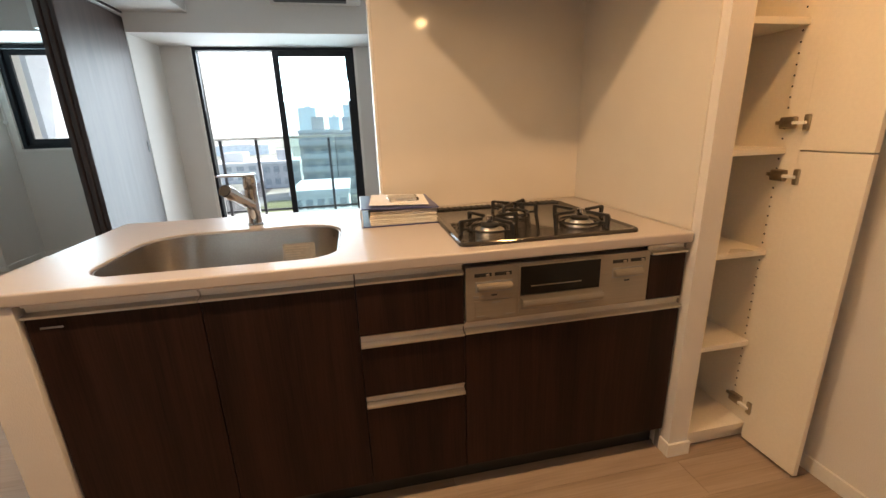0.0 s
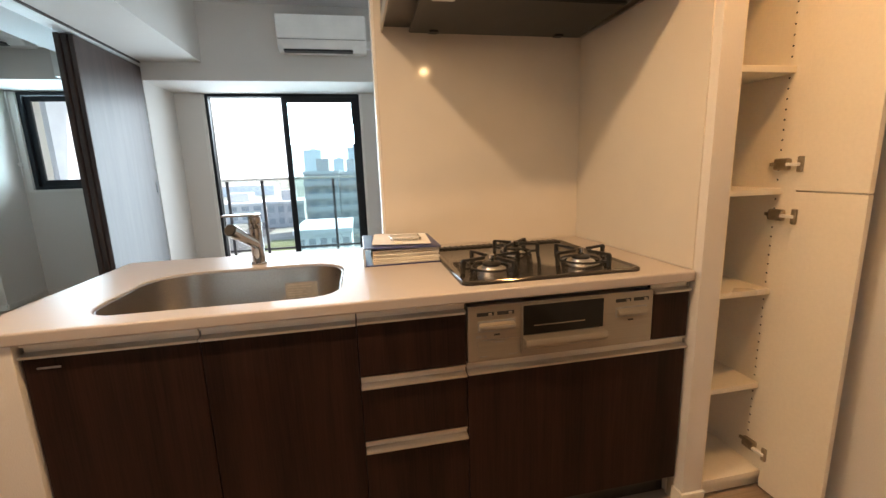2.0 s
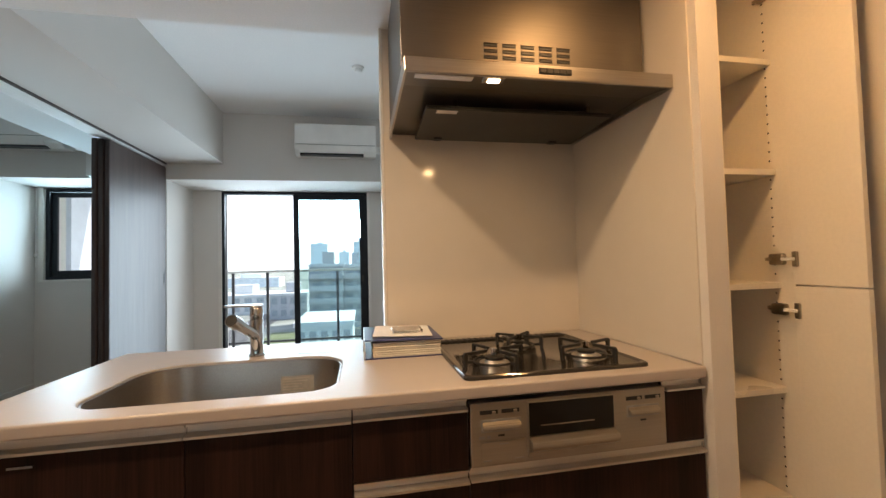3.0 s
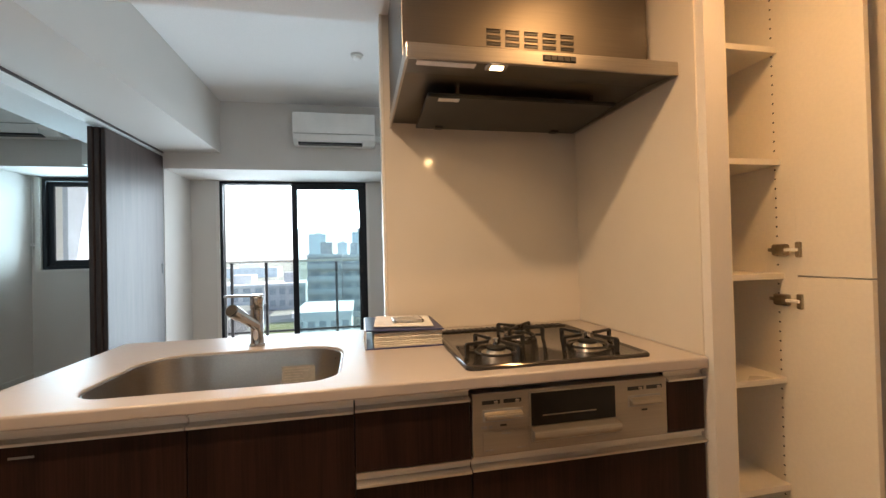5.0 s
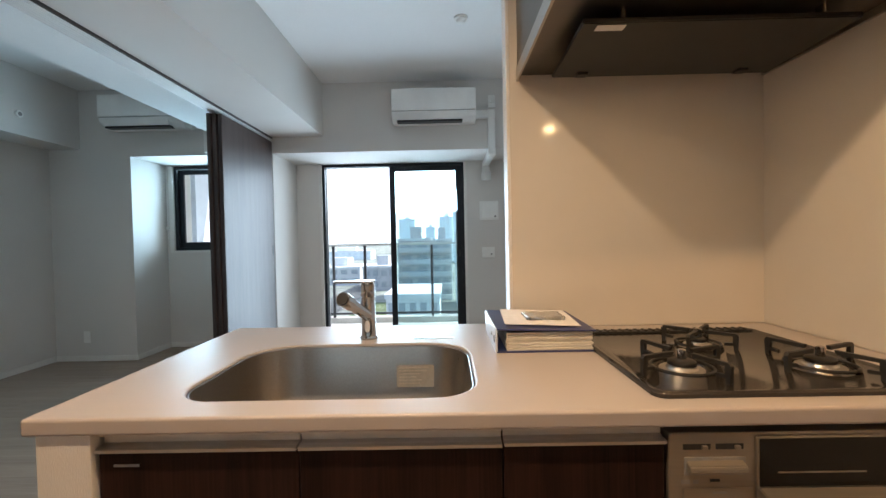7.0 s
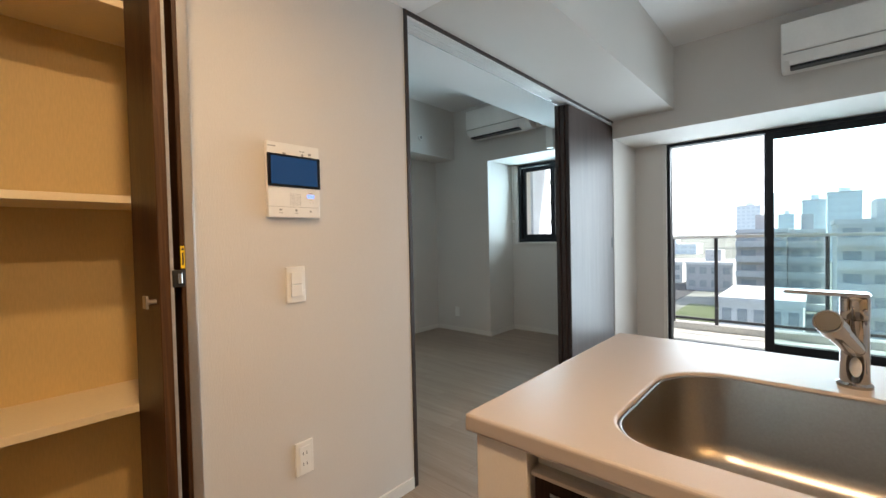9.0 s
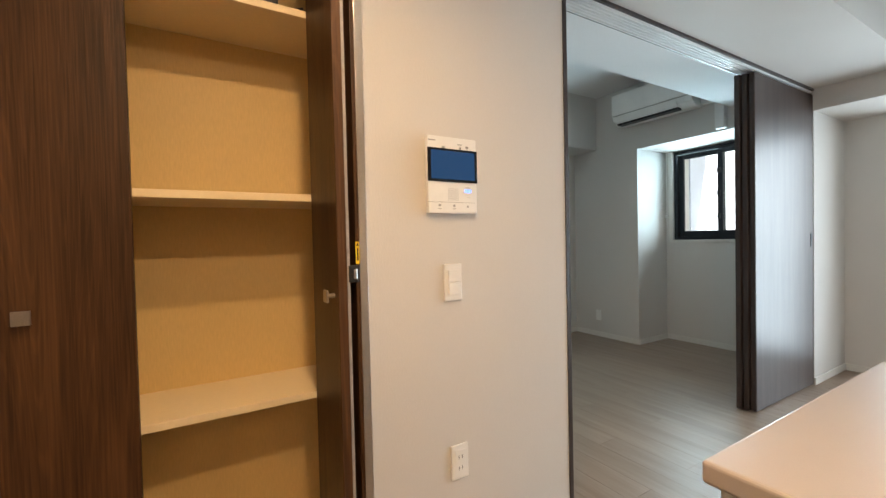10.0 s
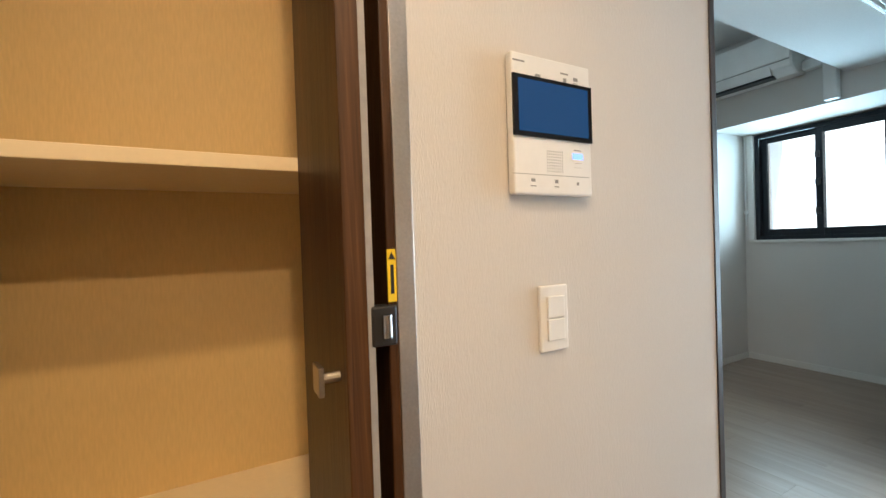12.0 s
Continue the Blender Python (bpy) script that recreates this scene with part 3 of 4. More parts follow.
bmesh.ops.create_uvsphere(bm, u_segments=16, v_segments=10, radius=0.012, matrix=Matrix.LocRotScale((0.552, 0.590, ZT + 0.045), None, (0.8, 0.4, 1.7)))
part("badge", bm, M_SPINE, tap, "pale blue oval badge", smooth=True)

# ---------- base cabinets ----------
YF = 0.018        # fronts' face
ZK = 0.10


def rail(parent, x0, x1, z0, z1):
    """Aluminium grip rail along a front's upper edge: a back plate, a groove and a lip."""
    bm = new_bm()
    h = z1 - z0
    prism(bm, [(YF + 0.016, z0), (YF - 0.012, z0), (YF - 0.012, z0 + 0.006), (YF - 0.004, z0 + 0.008), (YF + 0.004, z0 + 0.0075), (YF + 0.013, z0 + 0.010), (YF + 0.013, z1 - 0.010), (YF + 0.002, z1 - 0.006), (YF + 0.002, z1), (YF + 0.016, z1)], "x", x0 + 0.002, x1 - 0.002)
    return part("grip_rail", bm, M_ALU, parent, "silver aluminium grip rail")


def front(name, parent, x0, x1, z0, z1, rail_h=0.032):
    d = part(name, bx(x0 + 0.0015, x1 - 0.0015, YF, YF + 0.018, z0, z1 - rail_h, bevel=0.001), M_CAB, parent)
    rail(d, x0, x1, z1 - rail_h, z1)
    return d


def carcass(name, x0, x1, label, top=0.814):
    c = thing(name, ((x0 + x1) / 2, 0.3, 0), label, "cabinet", "kitchen base cabinets")
    b = new_bm()
    box(b, x0, x0 + 0.016, YF + 0.022, 0.60, ZK, top)
    box(b, x1 - 0.016, x1, YF + 0.022, 0.60, ZK, top)
    box(b, x0 + 0.016, x1 - 0.016, YF + 0.022, 0.60, ZK, ZK + 0.016)
    box(b, x0 + 0.016, x1 - 0.016, 0.59, 0.60, ZK + 0.016, top)
    part("body", b, M_BLACK, c)
    part("kick_board", bx(x0, x1, 0.075, 0.09, 0.0, ZK), M_BLACK, c, "black recessed kick board")
    return c


X0, X1, X2, X3, X4, X5 = 0.135, 0.527, 0.921, 1.231, 1.841, 1.976
c1 = carcass("sink_cabinet", X0, X1, "dark walnut-look sink base cabinet with a silver grip rail", 0.63)
d1 = front("door", c1, X0, X1, ZK, 0.812)
part("badge", bx(0.165, 0.215, YF - 0.0012, YF, 0.748, 0.753), M_GREYP, d1)
c2 = carcass("sink_cabinet", X1, X2, "dark walnut-look sink base cabinet with a silver grip rail", 0.63)
front("door", c2, X1, X2, ZK, 0.812)
c3 = carcass("drawer_cabinet", X2, X3, "dark walnut-look cabinet with three drawers and silver rails")
front("drawer", c3, X2, X3, 0.623, 0.814)
front("drawer", c3, X2, X3, 0.420, 0.620)
front("drawer", c3, X2, X3, ZK, 0.417)
c4 = carcass("hob_cabinet", X3, X5, "dark walnut-look cabinet under the built-in hob")
front("drawer", c4, X4, X5, 0.628, 0.816)
front("drawer", c4, X3, X5, ZK, 0.625, 0.034)
part("filler", bx(X5, NX - 0.002, 0.03, 0.05, 0.0, 0.816), M_GREYP, c4)
# wallpapered half wall at the counter's free end, and its back
solid("wall_counter_end", bx(0.022, 0.128, 0.008, 0.80, 0, 0.815, bevel=0.002), M_WALL, "off-white wallpapered half wall carrying the worktop", "wall")
solid("wall_counter_back", bx(0.128, 1.054, 0.70, 0.80, 0, 0.815), M_WALL, "off-white half wall behind the sink cabinets", "wall")

# ---------- built-in grill under the hob ----------
grill = thing("gas_grill", (1.536, 0.02, 0.63), "champagne coloured built-in fish grill with a black glass window", "grill")
GY = 0.012
part("fascia", bx(X3 + 0.004, X4 - 0.002, GY, GY + 0.05, 0.627, 0.800, bevel=0.003), M_GRILL, grill)
part("black_gap", bx(X3 + 0.002, X4, GY + 0.03, GY + 0.05, 0.8005, 0.814), M_BLACK, grill)
w = part("grill_door", bx(1.398, 1.666, GY - 0.006, GY, 0.640, 0.793, bevel=0.002), M_GRILL, grill)
part("grill_window", bx(1.402, 1.662, GY - 0.008, GY - 0.006, 0.699, 0.790, bevel=0.0008), M_BLACKGLASS, w, "black glass window")
bm = new_bm()
prism(bm, [(GY - 0.006, 0.654), (GY - 0.034, 0.670), (GY - 0.038, 0.680), (GY - 0.034, 0.692), (GY - 0.006, 0.697)], "x", 1.400, 1.664)
bmesh.ops.bevel(bm, geom=[e for e in bm.edges], offset=0.002, segments=2, affect="EDGES")
part("grill_handle", bm, M_GRILL, w, "champagne pull bar")
part("wire_rack", bx(1.435, 1.60, GY - 0.0088, GY - 0.0080, 0.725, 0.728), M_NICKEL, w)
for x0 in (1.262, 1.708):
    for k in range(2):
        s = part("ignition_slot", bx(x0 + k * 0.062, x0 + k * 0.062 + 0.052, GY - 0.0015, GY + 0.001, 0.768, 0.779, bevel=0.0008), M_BLACK, grill)
        part("slider", bx(x0 + k * 0.062 + 0.034, x0 + k * 0.062 + 0.044, GY - 0.007, GY - 0.0015, 0.770, 0.777, bevel=0.001), M_GRILL, s)
for x0, x1 in ((1.268, 1.376), (1.712, 1.812)):
    bm = new_bm()
    prism(bm, [(GY, 0.724), (GY - 0.014, 0.728), (GY - 0.017, 0.734), (GY - 0.014, 0.742), (GY, 0.748)], "x", x0, x1)
    bmesh.ops.bevel(bm, geom=list(bm.edges), offset=0.002, segments=2, affect="EDGES")
    k = part("control_knob", bm, M_GRILL, grill, "champagne ignition lever")
    part("knob_plate", bx(x0 - 0.004, x1 + 0.004, GY - 0.001, GY + 0.001, 0.719, 0.753, bevel=0.0005), M_GREYP, k)
    part("mark", bx((x0 + x1) / 2 - 0.009, (x0 + x1) / 2 + 0.009, GY - 0.0012, GY + 0.001, 0.706, 0.711), M_BLACK, k)
cover = part("battery_cover", bx(1.262, 1.392, GY - 0.0025, GY, 0.637, 0.694, bevel=0.001), M_GRILL, grill)
part("notch", bx(1.316, 1.342, GY - 0.0035, GY - 0.0025, 0.684, 0.688), M_GREYP, cover)
part("maker_mark", bx(1.268, 1.292, GY - 0.0032, GY - 0.0025, 0.642, 0.646), M_GREYP, cover)
part("maker_mark", bx(1.358, 1.386, GY - 0.0032, GY - 0.0025, 0.642, 0.645), M_GREYP, cover)
part("print_mark", bx(1.258, 1.275, GY - 0.0006, GY + 0.001, 0.702, 0.710), M_GREYP, grill)
part("print_mark", bx(1.281, 1.291, GY - 0.0006, GY + 0.001, 0.702, 0.710), M_GREYP, grill)

# ---------- gas hob ----------
hob = thing("gas_hob", (1.53, 0.34, ZT), "dark grey enamelled three-burner gas hob set in the worktop", "hob")
bm = new_bm()
loops = [(0.0, ZT), (0.0, ZT + 0.008), (0.004, ZT + 0.0125), (0.012, ZT + 0.0125), (0.018, ZT + 0.0085)]
rings = []
for inset, z in loops:
    rings.append([bm.verts.new((x, y, z)) for x, y in rounded_loop(1.233 + inset, 1.829 - inset, 0.052 + inset, 0.620 - inset, 0.025, 0.02, 5)])
fs = []
for a, b in zip(rings, rings[1:]):
    fs += [bm.faces.new((a[i], a[(i + 1) % len(a)], b[(i + 1) % len(a)], b[i])) for i in range(len(a))]
bm.faces.new(rings[-1])
bm.faces.new(rings[0][::-1])
bmesh.ops.recalc_face_normals(bm, faces=bm.faces)
part("hob_plate", bm, M_HOB, hob, smooth=True)
vent = part("exhaust_grate", bx(1.255, 1.807, 0.575, 0.612, ZT + 0.009, ZT + 0.016, bevel=0.002), M_IRON, hob, "black rear exhaust grate")
for k in range(22):
    part("grate_bar", bx(1.262 + k * 0.0248, 1.270 + k * 0.0248, 0.579, 0.608, ZT + 0.016, ZT + 0.019), M_IRON, vent)


def burner(cx, cy, r, reach, turn):
    z = ZT + 0.0085
    b = part("burner", lathe(new_bm(), cx, cy, [(r + 0.012, z), (r + 0.011, z + 0.003), (r - 0.002, z + 0.004), (r - 0.005, z + 0.010), (r - 0.010, z + 0.012)]), M_ALU, hob, "silver burner ring", smooth=True)
    part("burner_cap", lathe(new_bm(), cx, cy, [(r - 0.006, z + 0.012), (r - 0.006, z + 0.020), (r - 0.012, z + 0.023), (0.012, z + 0.024)]), M_IRON, b, "black burner cap", smooth=True)
    part("sensor", lathe(new_bm(), cx, cy, [(0.010, z + 0.0245), (0.010, z + 0.046), (0.008, z + 0.048)]), M_CHROME, b, "silver heat sensor", smooth=True)
    g = part("pan_support", tube(new_bm(), [(cx + (r + 0.030) * math.cos(a), cy + (r + 0.030) * math.sin(a), z + 0.006) for a in [2 * math.pi * i / 28 for i in range(29)]], 0.004), M_IRON, hob, "black iron pan support")
    for k in range(4):
        a = radians(turn + 90 * k)
        bm = new_bm()
        r0, r1 = r - 0.004, reach
        prism(bm, [(r0, z + 0.036), (r0 - 0.004, z + 0.046), (r1, z + 0.046), (r1 + 0.006, z + 0.039), (r1 + 0.004, z), (r1 - 0.006, z), (r1 - 0.006, z + 0.012), (r1 - 0.028, z + 0.010), (r1 - 0.028, z + 0.018), (r1 - 0.008, z + 0.020), (r1 - 0.008, z + 0.038)], "y", -0.0045, 0.0045)
        bmesh.ops.rotate(bm, verts=bm.verts, cent=(0, 0, 0), matrix=Matrix.Rotation(a, 3, "Z"))
        bmesh.ops.translate(bm, verts=bm.verts, vec=(cx, cy, 0))
        part("prong", bm, M_IRON, g)


burner(1.372, 0.210, 0.037, 0.116, 20)
burner(1.700, 0.213, 0.037, 0.116, 20)
burner(1.540, 0.425, 0.027, 0.092, 45)

# ---------- cooker hood ----------
hood = thing("cooker_hood", (1.53, 0.43, 1.75), "slim stainless steel cooker hood with a dark baffle plate", "cooker hood")
HX0, HX1, HY0, HY1, HZ = 1.085, NX - 0.006, 0.085, SY - 0.001, 1.748
bm = new_bm()
box(bm, HX0, HX1, HY0, HY0 + 0.012, HZ, HZ + 0.046, bevel=0.003)
box(bm, HX0, HX0 + 0.008, HY0 + 0.012, HY1, HZ, HZ + 0.046)
box(bm, HX1 - 0.008, HX1, HY0 + 0.012, HY1, HZ, HZ + 0.046)
box(bm, HX0 + 0.008, HX1 - 0.008, HY0 + 0.012, HY1, HZ + 0.040, HZ + 0.046)
part("canopy", bm, M_STEEL, hood)
bm = new_bm()
prism(bm, [(HY0 + 0.012, HZ + 0.004), (HY0 + 0.15, HZ + 0.022), (HY1, HZ + 0.022), (HY1, HZ + 0.026), (HY0 + 0.15, HZ + 0.026), (HY0 + 0.012, HZ + 0.008)], "x", HX0 + 0.008, HX1 - 0.008)
part("inner_plate", bm, M_HOODBOX, hood, "brushed steel underside")
box_b = part("duct_box", bx(HX0 + 0.004, 1.968, 0.215, SY - 0.002, HZ + 0.046, KZ - 0.002, bevel=0.002), M_HOODBOX, hood, "bronze-grey duct box")
for r in range(3):
    for c in range(5):
        xx = 1.368 + c * 0.066
        part("louvre", bx(xx, xx + 0.048, 0.2115, 0.2155, HZ + 0.1200 + r * 0.021, HZ + 0.1290 + r * 0.021, bevel=0.0012), M_BLACK, box_b)
        part("louvre_lip", bx(xx, xx + 0.048, 0.2075, 0.2150, HZ + 0.1292 + r * 0.021, HZ + 0.1312 + r * 0.021), M_HOODBOX, box_b)
sw = part("switch_bar", bx(1.503, 1.614, HY0 - 0.002, HY0 + 0.002, HZ + 0.016, HZ + 0.036, bevel=0.001), M_BLACK, hood, "black row of switches")
for c in range(5):
    part("button", bx(1.507 + c * 0.0215, 1.524 + c * 0.0215, HY0 - 0.005, HY0 - 0.002, HZ + 0.019, HZ + 0.033, bevel=0.001), M_BLACK, sw)
    part("print_mark", bx(1.512 + c * 0.0215, 1.518 + c * 0.0215, HY0 - 0.0008, HY0 + 0.001, HZ + 0.009, HZ + 0.012), M_GREYP, hood)
bm = new_bm()
prism(bm, [(0.315, HZ - 0.006), (0.64, HZ - 0.024), (0.64, HZ - 0.034), (0.315, HZ - 0.020)], "x", 1.185, 1.905)
bmesh.ops.bevel(bm, geom=list(bm.edges), offset=0.003, segments=2, affect="EDGES")
baf = part("baffle_plate", bm, M_BLACK, hood, "dark grey baffle plate hung below")
part("sticker", bx(1.225, 1.30, 0.322, 0.350, HZ - 0.0236, HZ - 0.0222), M_PAPER, baf, "white sticker")
for xx in (1.26, 1.78):
    part("foot_clip", bx(xx, xx + 0.035, 0.60, 0.63, HZ - 0.040, HZ - 0.032, bevel=0.002), M_BLACK, baf)
    part("hanger", bx(xx + 0.03, xx + 0.04, 0.33, 0.35, HZ - 0.012, HZ + 0.022), M_CHROME, baf)
hl = part("hood_lamp", bx(1.334, 1.398, HY0 + 0.0125, HY0 + 0.052, HZ - 0.001, HZ + 0.010, bevel=0.002), M_STEEL, hood, "small lamp housing in the hood's lip")
part("lamp_lens", bx(1.347, 1.385, HY0 + 0.018, HY0 + 0.042, HZ - 0.003, HZ - 0.001), M_LAMP, hl, "glowing warm lens")
part("sticker", bx(1.12, 1.30, HY0 + 0.022, HY0 + 0.050, HZ + 0.0020, HZ + 0.0045), M_PAPER, hood, "white instruction sticker")

# ---------- documents on the worktop ----------
binder = thing("ring_binder", (1.095, 0.56, ZT), "navy blue ring binder stuffed with papers, lying on the worktop", "binder")
part("back_cover", bx(0.958, 1.238, 0.405, 0.722, ZT, ZT + 0.004, bevel=0.001), M_BLUE, binder)
part("spine", bx(0.954, 0.960, 0.405, 0.722, ZT, ZT + 0.070, bevel=0.002), M_SPINE, binder, "pale blue spine")
part("spine_hole", cyl(new_bm(), (0.9525, 0.435, ZT + 0.035), (0.9545, 0.435, ZT + 0.035), 0.011, seg=20), M_BLACK, binder, "dark finger hole")
for k in range(7):
    dz = 0.0075
    jx, jy = random.uniform(-0.004, 0.004), random.uniform(-0.003, 0.003)
    part("paper", bx(0.985 + jx, 1.232 + jx, 0.412 + jy, 0.714 + jy, ZT + 0.0045 + k * dz, ZT + 0.0040 + (k + 1) * dz - 0.0006, bevel=0.0015), M_PAGES, binder)
bm = new_bm()
prism(bm, [(0.958, ZT + 0.066), (0.958, ZT + 0.070), (1.240, ZT + 0.062), (1.240, ZT + 0.058)], "y", 0.403, 0.724)
part("front_cover", bm, M_BLUE, binder, "navy blue cover")
part("ring", tube(new_bm(), [(0.975 + 0.022 * math.cos(a), 0.5, ZT + 0.032 + 0.024 * math.sin(a)) for a in [math.pi * i / 8 for i in range(9)]], 0.002), M_CHROME, binder)
bm = bx(0.995, 1.215, 0.44, 0.70, ZT + 0.0705, ZT + 0.0725)
bmesh.ops.rotate(bm, verts=bm.verts, cent=(1.1, 0.56, ZT + 0.07), matrix=Matrix.Rotation(radians(1.6), 3, "Y") @ Matrix.Rotation(radians(-4), 3, "Z"))
solid("envelope", bm, M_PAPER, "white paper envelope lying on a binder", "paper", kind="")
pk = thing("plastic_packet", (1.12, 0.56, ZT + 0.073), "clear plastic packet with a white card inside, on papers", "packet")
bm = bx(1.062, 1.182, 0.50, 0.60, ZT + 0.072, ZT + 0.084, bevel=0.005, seg=3)
part("wrapper", bm, M_WRAP, pk, "crinkled clear wrapper")
part("card", bx(1.072, 1.172, 0.51, 0.59, ZT + 0.075, ZT + 0.081, bevel=0.001), M_PAPER, pk)

# ---------- pantry ----------
PX0, PX1, PD = NX + 0.075, 2.325, 0.38
pantry = thing("pantry_cabinet", (2.2, 0.2, 0), "tall white built-in pantry with shelves, standing open", "cabinet")
part("side_panel", bx(PX0, PX0 + 0.016, 0.0, PD, 0.05, KZ - 0.02), M_WHITE, pantry)
body = part("side_panel", bx(PX1, PX1 + 0.018, 0.0, PD, 0.05, KZ - 0.02), M_WHITE, pantry)
part("back_panel", bx(PX0 + 0.016, PX1, PD - 0.012, PD, 0.05, KZ - 0.02), M_WHITE, pantry)
part("top_panel", bx(PX0, PX1 + 0.018, 0.0, PD, KZ - 0.02, KZ - 0.002), M_WHITE, pantry)
part("bottom_panel", bx(PX0 + 0.016, PX1, 0.0, PD - 0.012, 0.05, 0.072), M_WHITE, pantry)
part("plinth", bx(PX0, PX1 + 0.018, 0.02, 0.04, 0.0, 0.05), M_WHITE, pantry)
part("filler_strip", bx(PX1 + 0.018, RX, 0.012, 0.03, 0.0, KZ - 0.002), M_WHITE, pantry)
for z in (0.385, 0.738, 1.083, 1.462, 1.838):
    part("shelf", bx(PX0 + 0.016, PX1, 0.045, PD - 0.014, z - 0.010, z + 0.010, bevel=0.0015), M_WHITE, pantry)
bm = new_bm()
for yy in (0.065, 0.31):
    for k in range(62):
        z = 0.16 + k * 0.032
        cyl(bm, (PX1 - 0.0006, yy, z), (PX1 + 0.0004, yy, z), 0.0032, seg=8)
tagged(part("pin_hole", bm, M_IRON, body, "small shelf pin holes"), kind="stuff")


def hinge(parent, z, top):
    h = part("hinge", bx(PX1 - 0.020, PX1 - 0.001, 0.022, 0.072, z - 0.019, z + 0.019, bevel=0.006), M_NICKEL, parent, "nickel cup hinge")
    part("mounting_plate", bx(PX1 - 0.010, PX1 - 0.0005, 0.072, 0.092, z - 0.006, z + 0.006, bevel=0.002), M_NICKEL, h)
    part("hinge_arm", bx(PX1 - 0.030, PX1 - 0.016, -0.020, 0.022, z - 0.005, z + 0.005, bevel=0.002), M_PLASTIC, h)
    part("hinge_cup", bx(DXH - 0.019, DXH - 0.0095, -0.026, -0.008, z - 0.025, z + 0.025, bevel=0.004), M_NICKEL, h)


DXH = PX1 - 0.004
for z0, z1, hz in ((0.015, 1.0835, (0.15, 1.005)), (1.0875, KZ - 0.02, (1.170, 2.07))):
    leaf = part("door", bx(DXH - 0.009, DXH + 0.009, -0.205, -0.006, z0, z1, bevel=0.0015), M_WHITE, pantry)
    for z in hz:
        hinge(leaf, z, 0)

# ---------- closet with folding doors ----------
CY0, CY1, CBX = -1.25, -0.20, -1.27
for b in ((CBX - 0.04, CBX, CY0 - 0.05, CY1 + 0.05), (CBX, LX - 0.13, CY1, CY1 + 0.05), (CBX, LX - 0.13, CY0 - 0.05, CY0)):
    solid("wall_closet", bx(*b, 0, KZ), M_CREAM, "cream wallpapered closet lining", "wall")
closet = thing("closet_shelving", (-1.15, -0.72, 0), "cream closet shelves fixed between the closet walls", "shelf")
for z in (0.16, 0.703, 1.311, 1.868):
    part("shelf", bx(CBX, LX - 0.055, CY0, CY1, z - 0.011, z + 0.011, bevel=0.0015), M_SHELF, closet)
jamb = thing("door_2", (LX, -0.7, 0), "brown wooden closet door frame", "door frame", kind="structure")
part("jamb", bx(LX - 0.10, LX + 0.004, CY1, CY1 + 0.035, 0, 2.2, bevel=0.001), M_DOORWOOD, jamb)
part("jamb", bx(LX - 0.10, LX + 0.004, CY0 - 0.0, CY0 + 0.022, 0, 2.2, bevel=0.001), M_DOORWOOD, jamb)
part("head", bx(LX - 0.10, LX + 0.004, CY0 + 0.022, CY1, 2.178, 2.2, bevel=0.001), M_DOORWOOD, jamb)
part("edge_trim", bx(LX + 0.0005, LX + 0.012, CY1 + 0.036, CY1 + 0.044, 0, 2.21, bevel=0.0015), M_ALU, jamb, "silver corner trim")


def knob(parent, x, y, z, axis):
    if axis == "x":
        k = part("knob", bx(x + 0.014, x + 0.021, y - 0.016, y + 0.016, z - 0.016, z + 0.016, bevel=0.001), M_STEEL, parent, "square nickel knob")
        part("knob_stem", cyl(new_bm(), (x, y, z), (x + 0.014, y, z), 0.006, seg=12), M_STEEL, k)
    else:
        k = part("knob", bx(x - 0.016, x + 0.016, y - 0.026, y - 0.020, z - 0.016, z + 0.016, bevel=0.001), M_STEEL, parent, "square nickel knob")
        part("knob_stem", cyl(new_bm(), (x, y - 0.020, z), (x, y, z), 0.006, seg=12), M_STEEL, k)


# closed pair
fold_l = thing("closet_folding_door", (LX - 0.03, -0.99, 0), "brown wood-grain folding closet door, shut flat", "folding door", "closet folding doors")
fl1 = part("leaf", bx(LX - 0.045, LX - 0.020, -0.992, -0.742, 0.012, 2.172, bevel=0.002), M_DOORWOOD, fold_l)
part("leaf", bx(LX - 0.045, LX - 0.020, CY0 + 0.024, -0.997, 0.012, 2.172, bevel=0.002), M_DOORWOOD, fold_l)
knob(fl1, LX - 0.020, -0.942, 1.022, "x")
# folded-open pair standing out from the wall
fold_r = thing("closet_folding_door", (LX + 0.08, -0.25, 0), "brown wood-grain folding closet door, folded open at right angles", "folding door", "closet folding doors")
fr1 = part("leaf", bx(-0.985, -0.728, -0.300, -0.268, 0.012, 2.172, bevel=0.002), M_DOORWOOD, fold_r)
fr2 = part("leaf", bx(-0.985, -0.728, -0.252, -0.220, 0.012, 2.172, bevel=0.002), M_DOORWOOD, fold_r)
part("edge_strip", bx(-0.7300, -0.7268, -0.276, -0.2685, 0.014, 2.170), M_GREYP, fr1, "grey edge band")
knob(fr1, -0.762, -0.300, 1.034, "y")
lt = part("fold_hinge", bx(-0.742, -0.7245, -0.2725, -0.2425, 1.068, 1.113, bevel=0.003), M_BLACK, fr2, "black fold hinge")
part("hinge_roller", cyl(new_bm(), (-0.7235, -0.2555, 1.078), (-0.7235, -0.2555, 1.103), 0.0060, seg=14), M_CHROME, lt, "chrome roller", smooth=True)
part("edge_strip", bx(-0.7300, -0.7255, -0.2415, -0.2195, 0.013, 2.171, bevel=0.0008), M_ALU, fr2, "silver edge strip")
stc = part("warning_sticker", bx(-0.7283, -0.7262, -0.2522, -0.2420, 1.116, 1.174), M_YELLOW, fr2, "yellow warning sticker")
bm = new_bm()
